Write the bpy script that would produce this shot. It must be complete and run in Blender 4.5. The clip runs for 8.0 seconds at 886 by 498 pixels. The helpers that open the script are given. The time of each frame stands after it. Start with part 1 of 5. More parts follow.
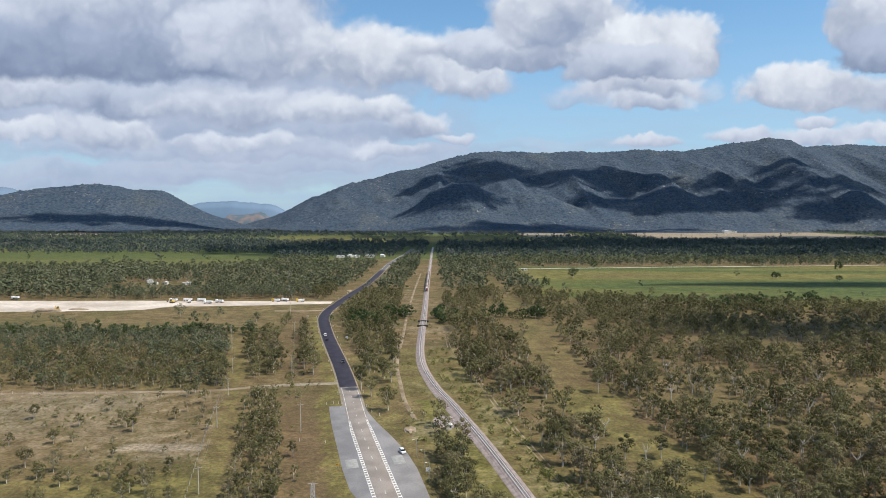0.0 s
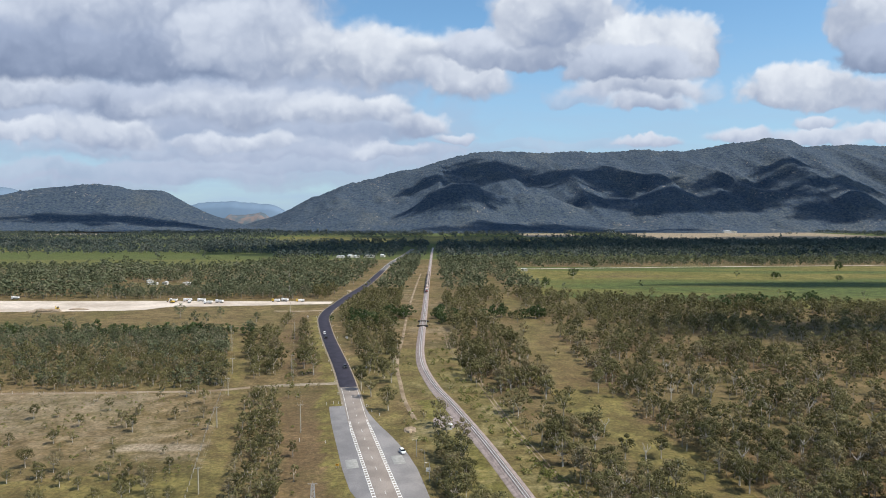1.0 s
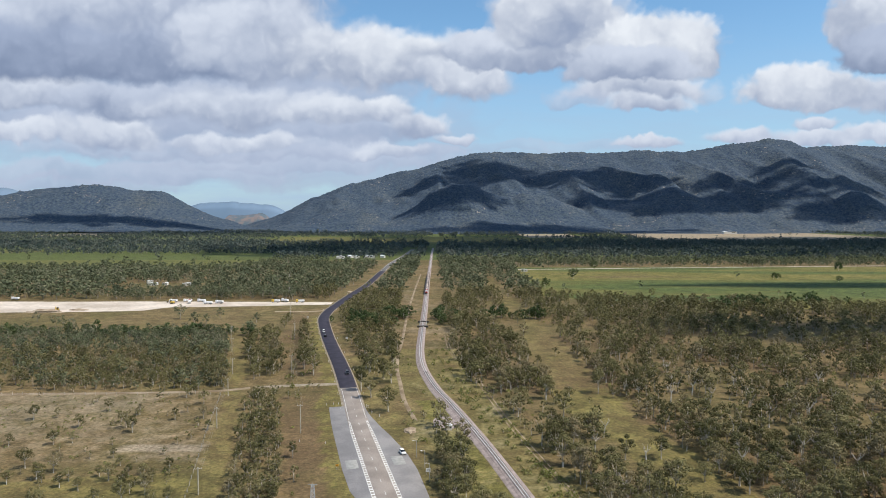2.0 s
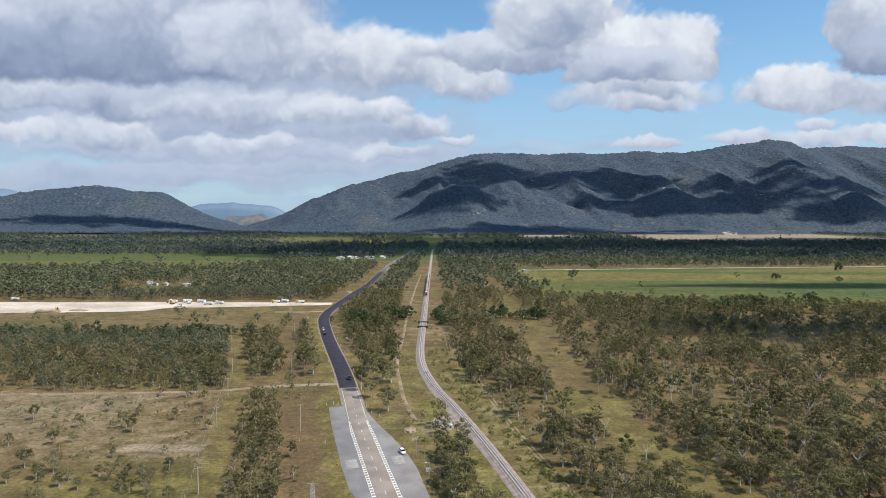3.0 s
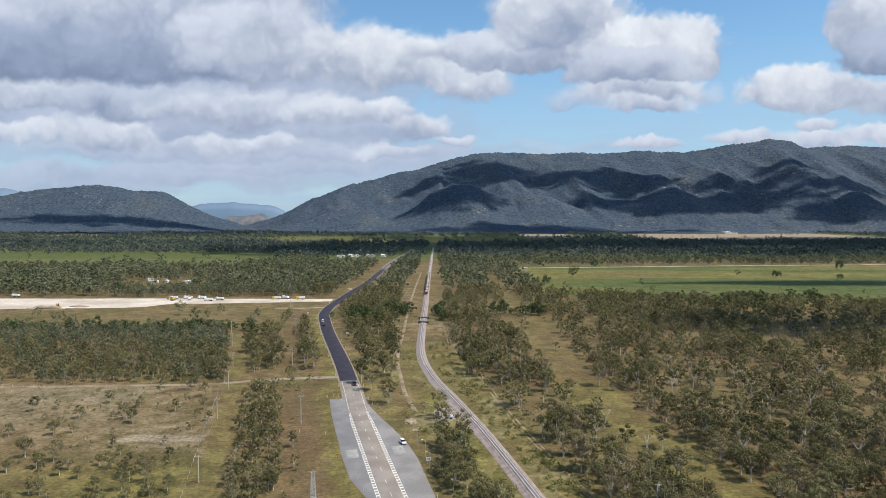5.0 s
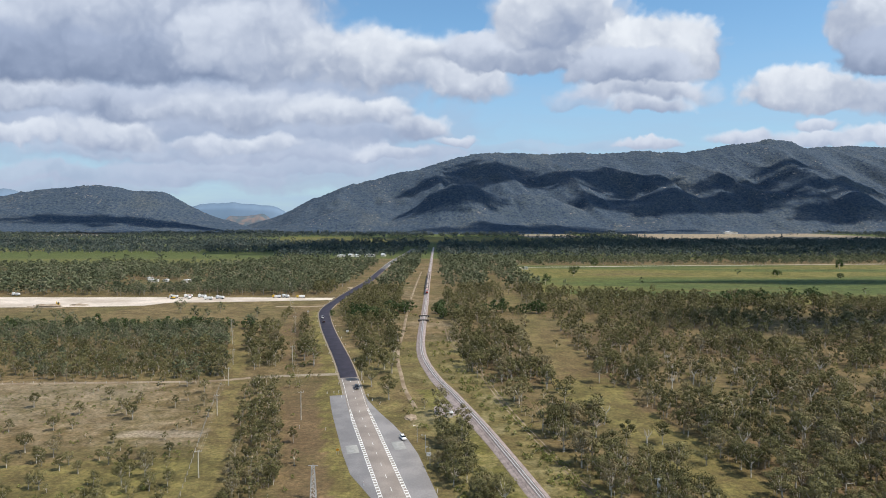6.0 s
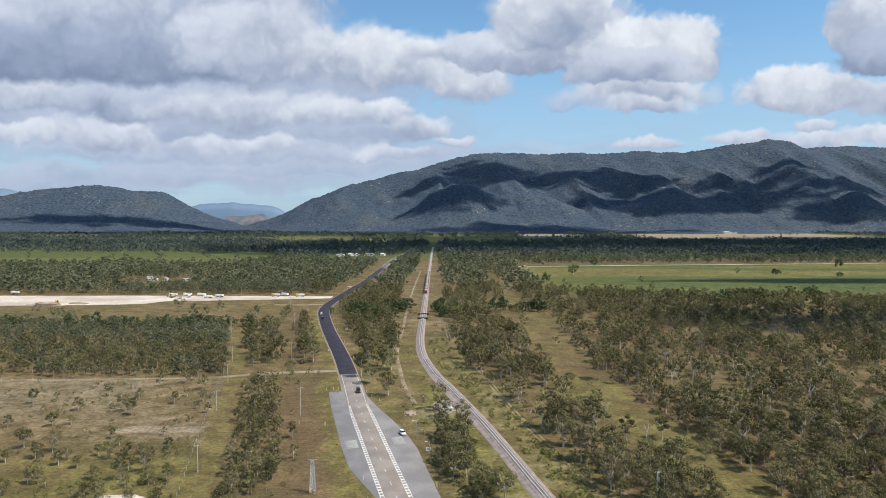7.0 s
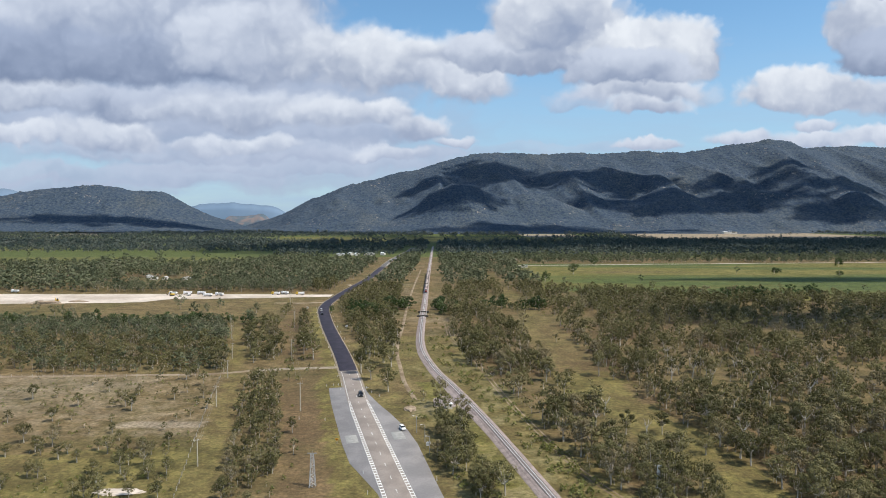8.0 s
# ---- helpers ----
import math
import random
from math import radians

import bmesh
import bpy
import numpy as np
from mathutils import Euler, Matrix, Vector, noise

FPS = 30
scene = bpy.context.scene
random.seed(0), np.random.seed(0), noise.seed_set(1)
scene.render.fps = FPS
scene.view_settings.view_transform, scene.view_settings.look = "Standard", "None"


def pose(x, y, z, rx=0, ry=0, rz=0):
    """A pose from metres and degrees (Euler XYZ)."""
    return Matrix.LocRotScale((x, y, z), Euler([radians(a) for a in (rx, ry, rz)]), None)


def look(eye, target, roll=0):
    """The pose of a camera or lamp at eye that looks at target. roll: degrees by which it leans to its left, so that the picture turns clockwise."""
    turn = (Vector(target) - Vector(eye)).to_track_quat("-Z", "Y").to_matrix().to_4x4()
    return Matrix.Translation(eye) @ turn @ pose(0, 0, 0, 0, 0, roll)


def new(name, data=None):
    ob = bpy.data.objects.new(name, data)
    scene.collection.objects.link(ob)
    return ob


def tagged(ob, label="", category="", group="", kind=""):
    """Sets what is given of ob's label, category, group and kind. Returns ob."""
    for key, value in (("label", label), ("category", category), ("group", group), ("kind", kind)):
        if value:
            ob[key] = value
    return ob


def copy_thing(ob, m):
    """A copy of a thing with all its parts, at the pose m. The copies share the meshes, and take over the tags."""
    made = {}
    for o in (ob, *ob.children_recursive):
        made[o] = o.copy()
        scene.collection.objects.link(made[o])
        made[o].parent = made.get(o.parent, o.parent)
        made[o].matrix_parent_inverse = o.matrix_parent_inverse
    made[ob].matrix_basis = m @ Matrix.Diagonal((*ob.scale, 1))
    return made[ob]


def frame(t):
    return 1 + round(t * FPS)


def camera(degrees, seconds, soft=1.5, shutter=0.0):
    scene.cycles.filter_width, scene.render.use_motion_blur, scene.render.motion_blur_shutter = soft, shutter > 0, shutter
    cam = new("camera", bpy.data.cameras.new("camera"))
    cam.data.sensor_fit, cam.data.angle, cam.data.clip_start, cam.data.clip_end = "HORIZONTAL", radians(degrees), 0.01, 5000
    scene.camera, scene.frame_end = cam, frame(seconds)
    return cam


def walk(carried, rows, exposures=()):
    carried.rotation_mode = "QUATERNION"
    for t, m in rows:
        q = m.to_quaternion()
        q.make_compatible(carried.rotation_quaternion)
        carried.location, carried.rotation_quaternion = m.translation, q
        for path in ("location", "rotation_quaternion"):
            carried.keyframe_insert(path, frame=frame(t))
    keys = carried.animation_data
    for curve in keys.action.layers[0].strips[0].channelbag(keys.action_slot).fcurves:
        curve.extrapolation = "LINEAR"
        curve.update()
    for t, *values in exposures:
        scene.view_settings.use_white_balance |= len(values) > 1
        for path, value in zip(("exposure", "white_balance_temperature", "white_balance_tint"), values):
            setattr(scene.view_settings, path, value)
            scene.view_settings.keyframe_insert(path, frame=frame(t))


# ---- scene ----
# The scene: a highway and a railway across wooded plains below mountains, seen from a descending drone.
cam = camera(68, 8.0, soft=0.95)
HIGH = 86.0
walk(cam, [
    (0.0, pose(0, 0, HIGH, 86.99, 0, 0.0)),
    (1.0, pose(0, 0, HIGH, 87.00, 0, 0.0)),
    (1.5, pose(0, 0, HIGH, 87.02, 0, 0.0)),
    (2.3, pose(0, 0, HIGH * 0.999, 87.08, 0, 0.0)),
    (3.0, pose(0, 0, HIGH * 0.993, 87.14, 0, 0.0)),
    (3.5, pose(0, 0, HIGH * 0.983, 87.14, 0, -0.08)),
    (4.0, pose(0, 0, HIGH * 0.9725, 87.14, 0, -0.06)),
    (4.5, pose(0, 0, HIGH * 0.9615, 87.14, 0, 0.01)),
    (6.0, pose(0, 0, HIGH * 0.931, 87.19, 0, 0.06)),
    (6.5, pose(0, 0, HIGH * 0.9195, 87.20, 0, 0.06)),
    (7.0, pose(0, 0, HIGH * 0.909, 87.22, 0, 0.01)),
    (8.0, pose(0, 0, HIGH * 0.887, 87.24, 0, 0.01)),
])

# ---- light ----
ELEV, AZIM = radians(57), radians(112)          # the sun's height, and its bearing from +y towards +x
SUN = Vector((math.cos(ELEV) * math.sin(AZIM), math.cos(ELEV) * math.cos(AZIM), math.sin(ELEV)))
sun_data = bpy.data.lights.new("sun", "SUN")
sun_data.energy, sun_data.angle, sun_data.color = 5.0, radians(0.6), (1.0, 0.92, 0.80)
sun = new("sun", sun_data)
sun.matrix_world = look(SUN * 100, (0, 0, 0))
scene.view_settings.exposure = 0.0


class Nodes:
    """Short ways to add nodes to one tree."""

    def __init__(self, tree):
        self.t = tree

    def add(self, kind, ins=(), op=""):
        n = self.t.nodes.new(kind)
        if op:
            n.operation = op
        for k, v in dict(ins).items():
            if isinstance(v, bpy.types.NodeSocket):
                self.t.links.new(v, n.inputs[k])
            else:
                n.inputs[k].default_value = v
        return n

    def math(self, op, a, b=0.0, c=0.0):
        return self.add("ShaderNodeMath", {0: a, 1: b, 2: c}, op).outputs[0]

    def vec(self, op, a, b=(0, 0, 0), c=(0, 0, 0)):
        n = self.add("ShaderNodeVectorMath", {0: a, 1: b}, op)
        if op == "MULTIPLY_ADD":
            if isinstance(c, bpy.types.NodeSocket):
                self.t.links.new(c, n.inputs[2])
            else:
                n.inputs[2].default_value = c
        return n.outputs["Value" if op in ("LENGTH", "DOT_PRODUCT") else "Vector"]

    def step(self, v, lo, hi, to_lo=0.0, to_hi=1.0):
        n = self.add("ShaderNodeMapRange", {0: v, 1: lo, 2: hi, 3: to_lo, 4: to_hi})
        n.interpolation_type = "SMOOTHSTEP"
        return n.outputs[0]

    def attribute(self, name, out):
        n = self.t.nodes.new("ShaderNodeAttribute")
        n.attribute_name = name
        return n.outputs[out]

    def noise(self, where, scale, detail=4.0, rough=0.55, out=0):
        return self.add("ShaderNodeTexNoise", {"Vector": where, "Scale": scale, "Detail": detail, "Roughness": rough}).outputs[out]

    def mix(self, f, a, b, blend="MIX"):
        n = self.t.nodes.new("ShaderNodeMix")
        n.data_type, n.blend_type = "RGBA", blend
        for i, v in ((0, f), (6, a), (7, b)):
            if isinstance(v, bpy.types.NodeSocket):
                self.t.links.new(v, n.inputs[i])
            else:
                n.inputs[i].default_value = v if i == 0 else (*v[:3], 1)
        return n.outputs[2]


def make_world():
    world = bpy.data.worlds.new("sky")
    scene.world = world
    world.use_nodes = True
    world.node_tree.nodes.clear()
    n = Nodes(world.node_tree)
    sky = n.add("ShaderNodeTexSky")
    sky.sky_type, sky.sun_disc, sky.sun_elevation, sky.sun_rotation = "NISHITA", False, ELEV, AZIM
    sky.air_density, sky.dust_density, sky.ozone_density = 1.0, 0.6, 1.5
    colour = n.vec("MULTIPLY", sky.outputs[0], (0.112, 0.148, 0.160))
    way = n.add("ShaderNodeTexCoord").outputs["Generated"]
    part3 = n.add("ShaderNodeSeparateXYZ", {0: way})
    x, y, z = part3.outputs
    ahead = n.math("MAXIMUM", y, 0.05)
    flat = n.add("ShaderNodeCombineXYZ", {0: n.math("DIVIDE", x, ahead), 1: n.math("DIVIDE", z, ahead)}).outputs[0]
    # ragged edges at three scales
    warp = n.vec("SUBTRACT", n.noise(flat, 11.0, 3.0, 0.55, 1), (0.5, 0.5, 0.5))
    fine = n.vec("SUBTRACT", n.noise(flat, 38.0, 3.0, 0.55, 1), (0.5, 0.5, 0.5))
    p = n.vec("MULTIPLY_ADD", warp, (0.10, 0.055, 0), flat)
    p = n.vec("MULTIPLY_ADD", fine, (0.026, 0.018, 0), p)
    billow = 0.0
    for scale, share in ((12.0, 0.50), (29.0, 0.32), (66.0, 0.24)):
        cell = n.add("ShaderNodeTexVoronoi", {"Vector": p, "Scale": scale})
        cell.feature = "SMOOTH_F1"
        billow = n.math("ADD", billow, n.math("MULTIPLY", n.math("SUBTRACT", 0.42, cell.outputs["Distance"]), share))
    tone = n.math("ADD", n.math("MULTIPLY", n.math("SUBTRACT", n.noise(flat, 13.0, 3.0, 0.5), 0.5), 2.4),
                  n.math("MULTIPLY", n.math("SUBTRACT", n.noise(flat, 36.0, 4.0, 0.55), 0.5), 1.2))
    # thin veil towards the horizon
    veil = n.math("MULTIPLY", n.step(z, 0.30, 0.03), n.step(n.noise(n.vec("MULTIPLY", flat, (1.0, 6.0, 1.0)), 5.0, 5.0), 0.30, 0.75, 0.60, 0.92))
    colour = n.mix(veil, colour, (0.40, 0.54, 0.73))

    def puff(colour, u, v, a, b, white=0.86, grey=0.42, dense=1.0, core=0.62):
        q = n.vec("MULTIPLY_ADD", p, (1 / a, 1 / b, 0), (-u / a, -v / b, 0))
        s = n.add("ShaderNodeSeparateXYZ", {0: q})
        up = n.math("MAXIMUM", s.outputs[1], n.math("MULTIPLY", s.outputs[1], -1.5))
        r = n.vec("LENGTH", n.add("ShaderNodeCombineXYZ", {0: s.outputs[0], 1: up}).outputs[0])
        r = n.math("SUBTRACT", r, n.math("MULTIPLY", billow, 0.55))
        alpha = n.step(r, 1.04, core, 0.0, dense)
        lit = n.step(n.math("ADD", s.outputs[1], n.math("ADD", n.math("MULTIPLY", tone, 0.40), n.math("MULTIPLY", billow, 1.9))), -1.25, 1.05)
        low, high = ([w * (0.45 + 0.50 * w), w * (0.72 + 0.26 * w), w * (1.35 - 0.35 * w)] for w in (grey, white))
        body = n.mix(lit, low, high)
        return n.mix(alpha, colour, body)

    # each cloud bank: u, v of the middle, half width, half height (tangents of the angles), top tone, base tone, density
    streaks = [(-.45, .125, .62, .085, .58, .50, .50), (-.16, .070, .40, .050, .60, .54, .60), (-.50, .200, .44, .060, .62, .42, .9), (-.22, .185, .22, .050, .66, .46, .8), (-.55, .145, .34, .050, .64, .44, .85), (-.50, .062, .34, .022, .66, .50, .75), (-.20, .078, .26, .020, .68, .52, .75), (-.62, .045, .26, .016, .62, .46, .7), (-.40, .125, .40, .040, .64, .44, .8),
               (-.33, .098, .34, .024, .70, .50, .8), (-.10, .092, .18, .016, .70, .54, .75), (.15, .10, .20, .014, .66, .54, .4), (-.12, .125, .16, .030, .66, .48, .7)]
    low = [(-.66, .118, .11, .024, .84, .46), (-.505, .122, .10, .038, .84, .44), (-.36, .106, .055, .022, .82, .48), (-.28, .108, .07, .020, .84, .48), (-.08, .092, .07, .016, .82, .5),
           (.306, .106, .06, .012, .82, .5), (.45, .116, .07, .020, .82, .5), (.565, .117, .07, .020, .82, .5), (.65, .127, .055, .020, .84, .5), (.02, .111, .045, .014, .82, .5)]
    middle = [(-.63, .180, .15, .042, .80, .38), (-.44, .170, .18, .040, .70, .36), (-.28, .158, .20, .042, .80, .40), (-.17, .152, .085, .034, .86, .42), (-.09, .154, .052, .030, .88, .44),
              (-.038, .132, .065, .030, .86, .44), (.300, .190, .120, .036, .84, .40), (.305, .165, .085, .020, .84, .44), (.56, .140, .038, .014, .80, .5), (.645, .178, .075, .038, .84, .42), (.20, .175, .05, .020, .7, .45, .6)]
    great = [(-.66, .31, .32, .15, .74, .40), (-.40, .32, .30, .16, .78, .42), (-.60, .235, .28, .060, .52, .30), (-.38, .238, .24, .060, .56, .31), (-.27, .255, .18, .085, .80, .40),
             (-.15, .240, .13, .068, .88, .40), (-.06, .228, .155, .066, .90, .40), (.03, .205, .10, .052, .86, .40)]
    right = [(.11, .245, .14, .042, .80, .38), (.17, .300, .115, .085, .90, .42), (.315, .248, .130, .066, .92, .42), (.27, .220, .11, .038, .76, .38),
             (.55, .190, .115, .046, .90, .42), (.645, .29, .085, .085, .86, .40), (.69, .240, .10, .050, .62, .32), (.66, .345, .16, .030, .85, .5)]
    for bank in (streaks, low, middle, great, right):
        for one in bank:
            colour = puff(colour, *one, core=0.80 if bank is right else 0.62)
    # broken cloud overhead and behind
    above = n.math("MULTIPLY", n.step(z, 0.40, 0.55), n.step(n.noise(way, 3.2, 5.0), 0.47, 0.60, 0.0, 0.85))
    colour = n.mix(above, colour, (0.47, 0.53, 0.62))
    back = n.math("MULTIPLY", n.math("MULTIPLY", n.step(y, -0.1, -0.35), n.step(z, 0.02, 0.15)), n.step(n.noise(way, 4.0, 5.0), 0.45, 0.6, 0.0, 0.8))
    colour = n.mix(back, colour, (0.50, 0.56, 0.65))
    bg = n.add("ShaderNodeBackground", {0: colour, 1: 1.0})
    out = n.add("ShaderNodeOutputWorld", {0: bg.outputs[0]})
    return out


make_world()


# ---- materials ----
def material(name, build, rough=0.9, metal=0.0, bump=None, spec=0.2):
    m = bpy.data.materials.new(name)
    m.use_nodes = True
    n = Nodes(m.node_tree)
    b = m.node_tree.nodes["Principled BSDF"]
    b.inputs["Roughness"].default_value, b.inputs["Metallic"].default_value = rough, metal
    b.inputs["Specular IOR Level"].default_value = spec
    where = n.add("ShaderNodeNewGeometry").outputs["Position"]
    c = build(n, where)
    if isinstance(c, bpy.types.NodeSocket):
        m.node_tree.links.new(c, b.inputs["Base Color"])
    else:
        b.inputs["Base Color"].default_value = (*c, 1)
    if bump:
        scale, far = bump
        k = n.add("ShaderNodeBump", {"Height": n.noise(where, scale, 5.0), "Strength": 0.8, "Distance": far})
        m.node_tree.links.new(k.outputs[0], b.inputs["Normal"])
    return m


def two_tone(a, b, scale, lo=0.35, hi=0.65, grain=0.0, grain_scale=1.0):
    """A colour that wanders between two at one scale, with a finer grain."""
    def build(n, where):
        c = n.mix(n.step(n.noise(where, scale, 5.0), lo, hi), a, b)
        if grain:
            g = n.step(n.noise(where, grain_scale, 4.0, 0.7), 0.3, 0.7, 1 - grain, 1 + grain)
            c = n.vec("MULTIPLY", c, n.add("ShaderNodeCombineXYZ", {0: g, 1: g, 2: g}).outputs[0])
        return c
    return build


def ground_colour(n, where):
    cover = n.attribute("cover", "Color")
    s = n.add("ShaderNodeSeparateXYZ", {0: cover})
    lush, bare, rust = s.outputs
    big = n.noise(where, 0.018, 5.0, 0.6)
    mid = n.noise(where, 0.11, 5.0, 0.65)
    small = n.noise(where, 0.7, 4.0, 0.7)
    ragged = n.math("MULTIPLY", n.math("SUBTRACT", mid, 0.5), 0.9)
    c = n.mix(n.step(mid, 0.35, 0.68), (0.118, 0.087, 0.039), (0.200, 0.145, 0.075))
    c = n.mix(n.step(big, 0.42, 0.62, 0.0, 0.55), c, (0.086, 0.080, 0.028))
    c = n.mix(n.step(n.math("ADD", rust, ragged), 0.25, 0.75, 0.0, 0.8), c, (0.128, 0.086, 0.046))
    c = n.mix(n.step(n.math("ADD", lush, ragged), 0.25, 0.80), c, n.mix(n.step(n.math("ADD", mid, n.math("MULTIPLY", big, 0.6)), 0.6, 1.0), (0.098, 0.094, 0.024), (0.190, 0.166, 0.054)))
    c = n.mix(n.step(n.math("ADD", lush, ragged), 1.05, 1.75), c, n.mix(n.step(mid, 0.4, 0.65), (0.058, 0.080, 0.024), (0.100, 0.122, 0.036)))
    c = n.mix(n.step(n.math("ADD", bare, ragged), 0.30, 0.95), c, n.mix(small, (0.20, 0.155, 0.10), (0.36, 0.30, 0.22)))
    tuft = n.noise(where, 0.33, 6.0, 0.78)
    c = n.mix(n.step(tuft, 0.50, 0.64, 0.0, 0.55), c, n.vec("MULTIPLY", c, (0.50, 0.60, 0.55)))
    c = n.mix(n.step(tuft, 0.47, 0.36, 0.0, 0.55), c, n.vec("MULTIPLY", c, (1.55, 1.42, 1.45)))
    g = n.math("MULTIPLY", n.step(small, 0.25, 0.75, 0.60, 1.34), n.step(n.noise(where, 0.045, 6.0, 0.75), 0.3, 0.7, 0.78, 1.20))
    return n.vec("MULTIPLY", c, n.add("ShaderNodeCombineXYZ", {0: g, 1: g, 2: g}).outputs[0])


def leaf_colour(dark, pale, dry):
    def build(n, where):
        tint = n.attribute("tint", "Fac")
        r = n.math("FRACT", n.math("ADD", tint, n.add("ShaderNodeObjectInfo").outputs["Random"]))
        c = n.mix(n.step(r, 0.0, 0.9), dark, pale)
        c = n.mix(n.step(r, 0.78, 1.0, 0.0, 0.8), c, dry)
        g = n.step(n.noise(where, 0.35, 3.0, 0.7), 0.3, 0.7, 0.78, 1.22)
        return n.vec("MULTIPLY", c, n.add("ShaderNodeCombineXYZ", {0: g, 1: g, 2: g}).outputs[0])
    return build


def leafy(name, *tones):
    m = material(name, leaf_colour(*tones), 0.75)
    b = m.node_tree.nodes["Principled BSDF"]
    tr = m.node_tree.nodes.new("ShaderNodeBsdfTranslucent")
    m.node_tree.links.new(b.inputs["Base Color"].links[0].from_socket, tr.inputs[0])
    mx = m.node_tree.nodes.new("ShaderNodeMixShader")
    mx.inputs[0].default_value = 0.22
    m.node_tree.links.new(b.outputs[0], mx.inputs[1])
    m.node_tree.links.new(tr.outputs[0], mx.inputs[2])
    m.node_tree.links.new(mx.outputs[0], m.node_tree.nodes["Material Output"].inputs[0])
    return m


M_GROUND = material("grassland", ground_colour, 0.95, bump=(1.2, 0.35))
M_LEAF = leafy("eucalypt_leaf", (0.082, 0.080, 0.032), (0.190, 0.174, 0.078), (0.22, 0.178, 0.105))
M_LUSH = leafy("green_leaf", (0.040, 0.066, 0.022), (0.070, 0.100, 0.036), (0.09, 0.11, 0.045))
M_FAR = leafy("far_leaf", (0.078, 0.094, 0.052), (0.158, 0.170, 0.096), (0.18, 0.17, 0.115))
# bluer leaf copy for the far plain, with distance haze in its colour
M_HAZED_LEAF = leafy("hazed_leaf", (0.055, 0.078, 0.072), (0.110, 0.128, 0.112), (0.14, 0.145, 0.125))
M_BARK = material("pale_bark", two_tone((0.34, 0.30, 0.25), (0.62, 0.57, 0.50), 0.5), 0.9)
M_GREY = material("grey_bark", two_tone((0.19, 0.165, 0.135), (0.40, 0.36, 0.31), 0.3), 0.9)
M_SEAL = material("worn_asphalt", two_tone((0.222, 0.192, 0.172), (0.290, 0.254, 0.228), 0.12, grain=0.12, grain_scale=2.5), 0.9)
M_LOT = material("grey_chip_seal", two_tone((0.188, 0.182, 0.186), (0.245, 0.236, 0.236), 0.10, grain=0.10, grain_scale=1.7), 0.9)
M_FRESH = material("fresh_asphalt", two_tone((0.026, 0.024, 0.035), (0.042, 0.038, 0.053), 0.2, grain=0.15, grain_scale=2.0), 0.7)
M_PAINT = material("road_paint", two_tone((0.55, 0.55, 0.53), (0.78, 0.78, 0.76), 1.2), 0.7)
M_PAD = material("pale_concrete", two_tone((0.26, 0.26, 0.25), (0.33, 0.33, 0.315), 0.7), 0.9)
M_SHOULDER = material("gravel_shoulder", two_tone((0.22, 0.185, 0.13), (0.31, 0.26, 0.20), 0.4, grain=0.2, grain_scale=3.0), 0.95)
M_BALLAST = material("pinkish_ballast", two_tone((0.235, 0.195, 0.185), (0.335, 0.280, 0.265), 0.5, grain=0.25, grain_scale=4.0), 0.95, bump=(5.0, 0.08))
M_SLEEPER = material("concrete_sleeper", two_tone((0.20, 0.175, 0.165), (0.30, 0.265, 0.25), 1.0), 0.9)
M_RAIL = material("polished_rail", two_tone((0.55, 0.52, 0.50), (0.70, 0.68, 0.66), 2.0), 0.5, 0.5)
M_FARSEAL = material("grey_asphalt", two_tone((0.105, 0.102, 0.105), (0.150, 0.145, 0.145), 0.05, grain=0.1, grain_scale=1.0), 0.85)
M_LOAD = material("pale_crushed_load", two_tone((0.30, 0.25, 0.23), (0.42, 0.36, 0.33), 0.8, grain=0.2, grain_scale=3.0), 0.95, bump=(3.0, 0.15))
M_DIRT = material("pale_dirt", two_tone((0.26, 0.20, 0.14), (0.42, 0.35, 0.27), 0.12, grain=0.18, grain_scale=1.0), 0.95)
M_RUT = material("worn_dirt", two_tone((0.17, 0.125, 0.08), (0.30, 0.24, 0.17), 0.08, grain=0.2, grain_scale=0.9), 0.95)
M_EARTH = material("cleared_earth", two_tone((0.42, 0.36, 0.30), (0.60, 0.53, 0.46), 0.03, grain=0.12, grain_scale=0.25), 0.95)
# for the clouds added above the view to cast shade
M_SHADE_CLOUD = material("cloud", two_tone((0.8, 0.8, 0.8), (0.85, 0.85, 0.85), 0.01), 1.0)


def thin_shade_cloud():
    """Lets part of the light through the shade-casting clouds, so their shade has soft edges."""
    t = M_SHADE_CLOUD.node_tree
    clear, mx = t.nodes.new("ShaderNodeBsdfTransparent"), t.nodes.new("ShaderNodeMixShader")
    mx.inputs[0].default_value = 0.40
    t.links.new(clear.outputs[0], mx.inputs[1])
    t.links.new(t.nodes["Principled BSDF"].outputs[0], mx.inputs[2])
    t.links.new(mx.outputs[0], t.nodes["Material Output"].inputs[0])


thin_shade_cloud()
M_POLE = material("weathered_timber", two_tone((0.38, 0.35, 0.29), (0.55, 0.51, 0.44), 1.5), 0.85)
M_STEEL = material("galvanised_steel", two_tone((0.42, 0.43, 0.44), (0.58, 0.59, 0.60), 2.0), 0.5, 0.6)
M_WHITE = material("white_enamel", two_tone((0.74, 0.74, 0.73), (0.82, 0.82, 0.81), 1.0), 0.35, spec=0.5)
M_BLACK = material("black_enamel", two_tone((0.012, 0.013, 0.016), (0.02, 0.02, 0.024), 1.0), 0.3, spec=0.5)
M_GLASS = material("dark_glass", two_tone((0.010, 0.012, 0.014), (0.016, 0.018, 0.020), 1.0), 0.08, spec=0.6)
M_TYRE = material("tyre_rubber", two_tone((0.015, 0.015, 0.015), (0.03, 0.03, 0.03), 4.0), 0.9)
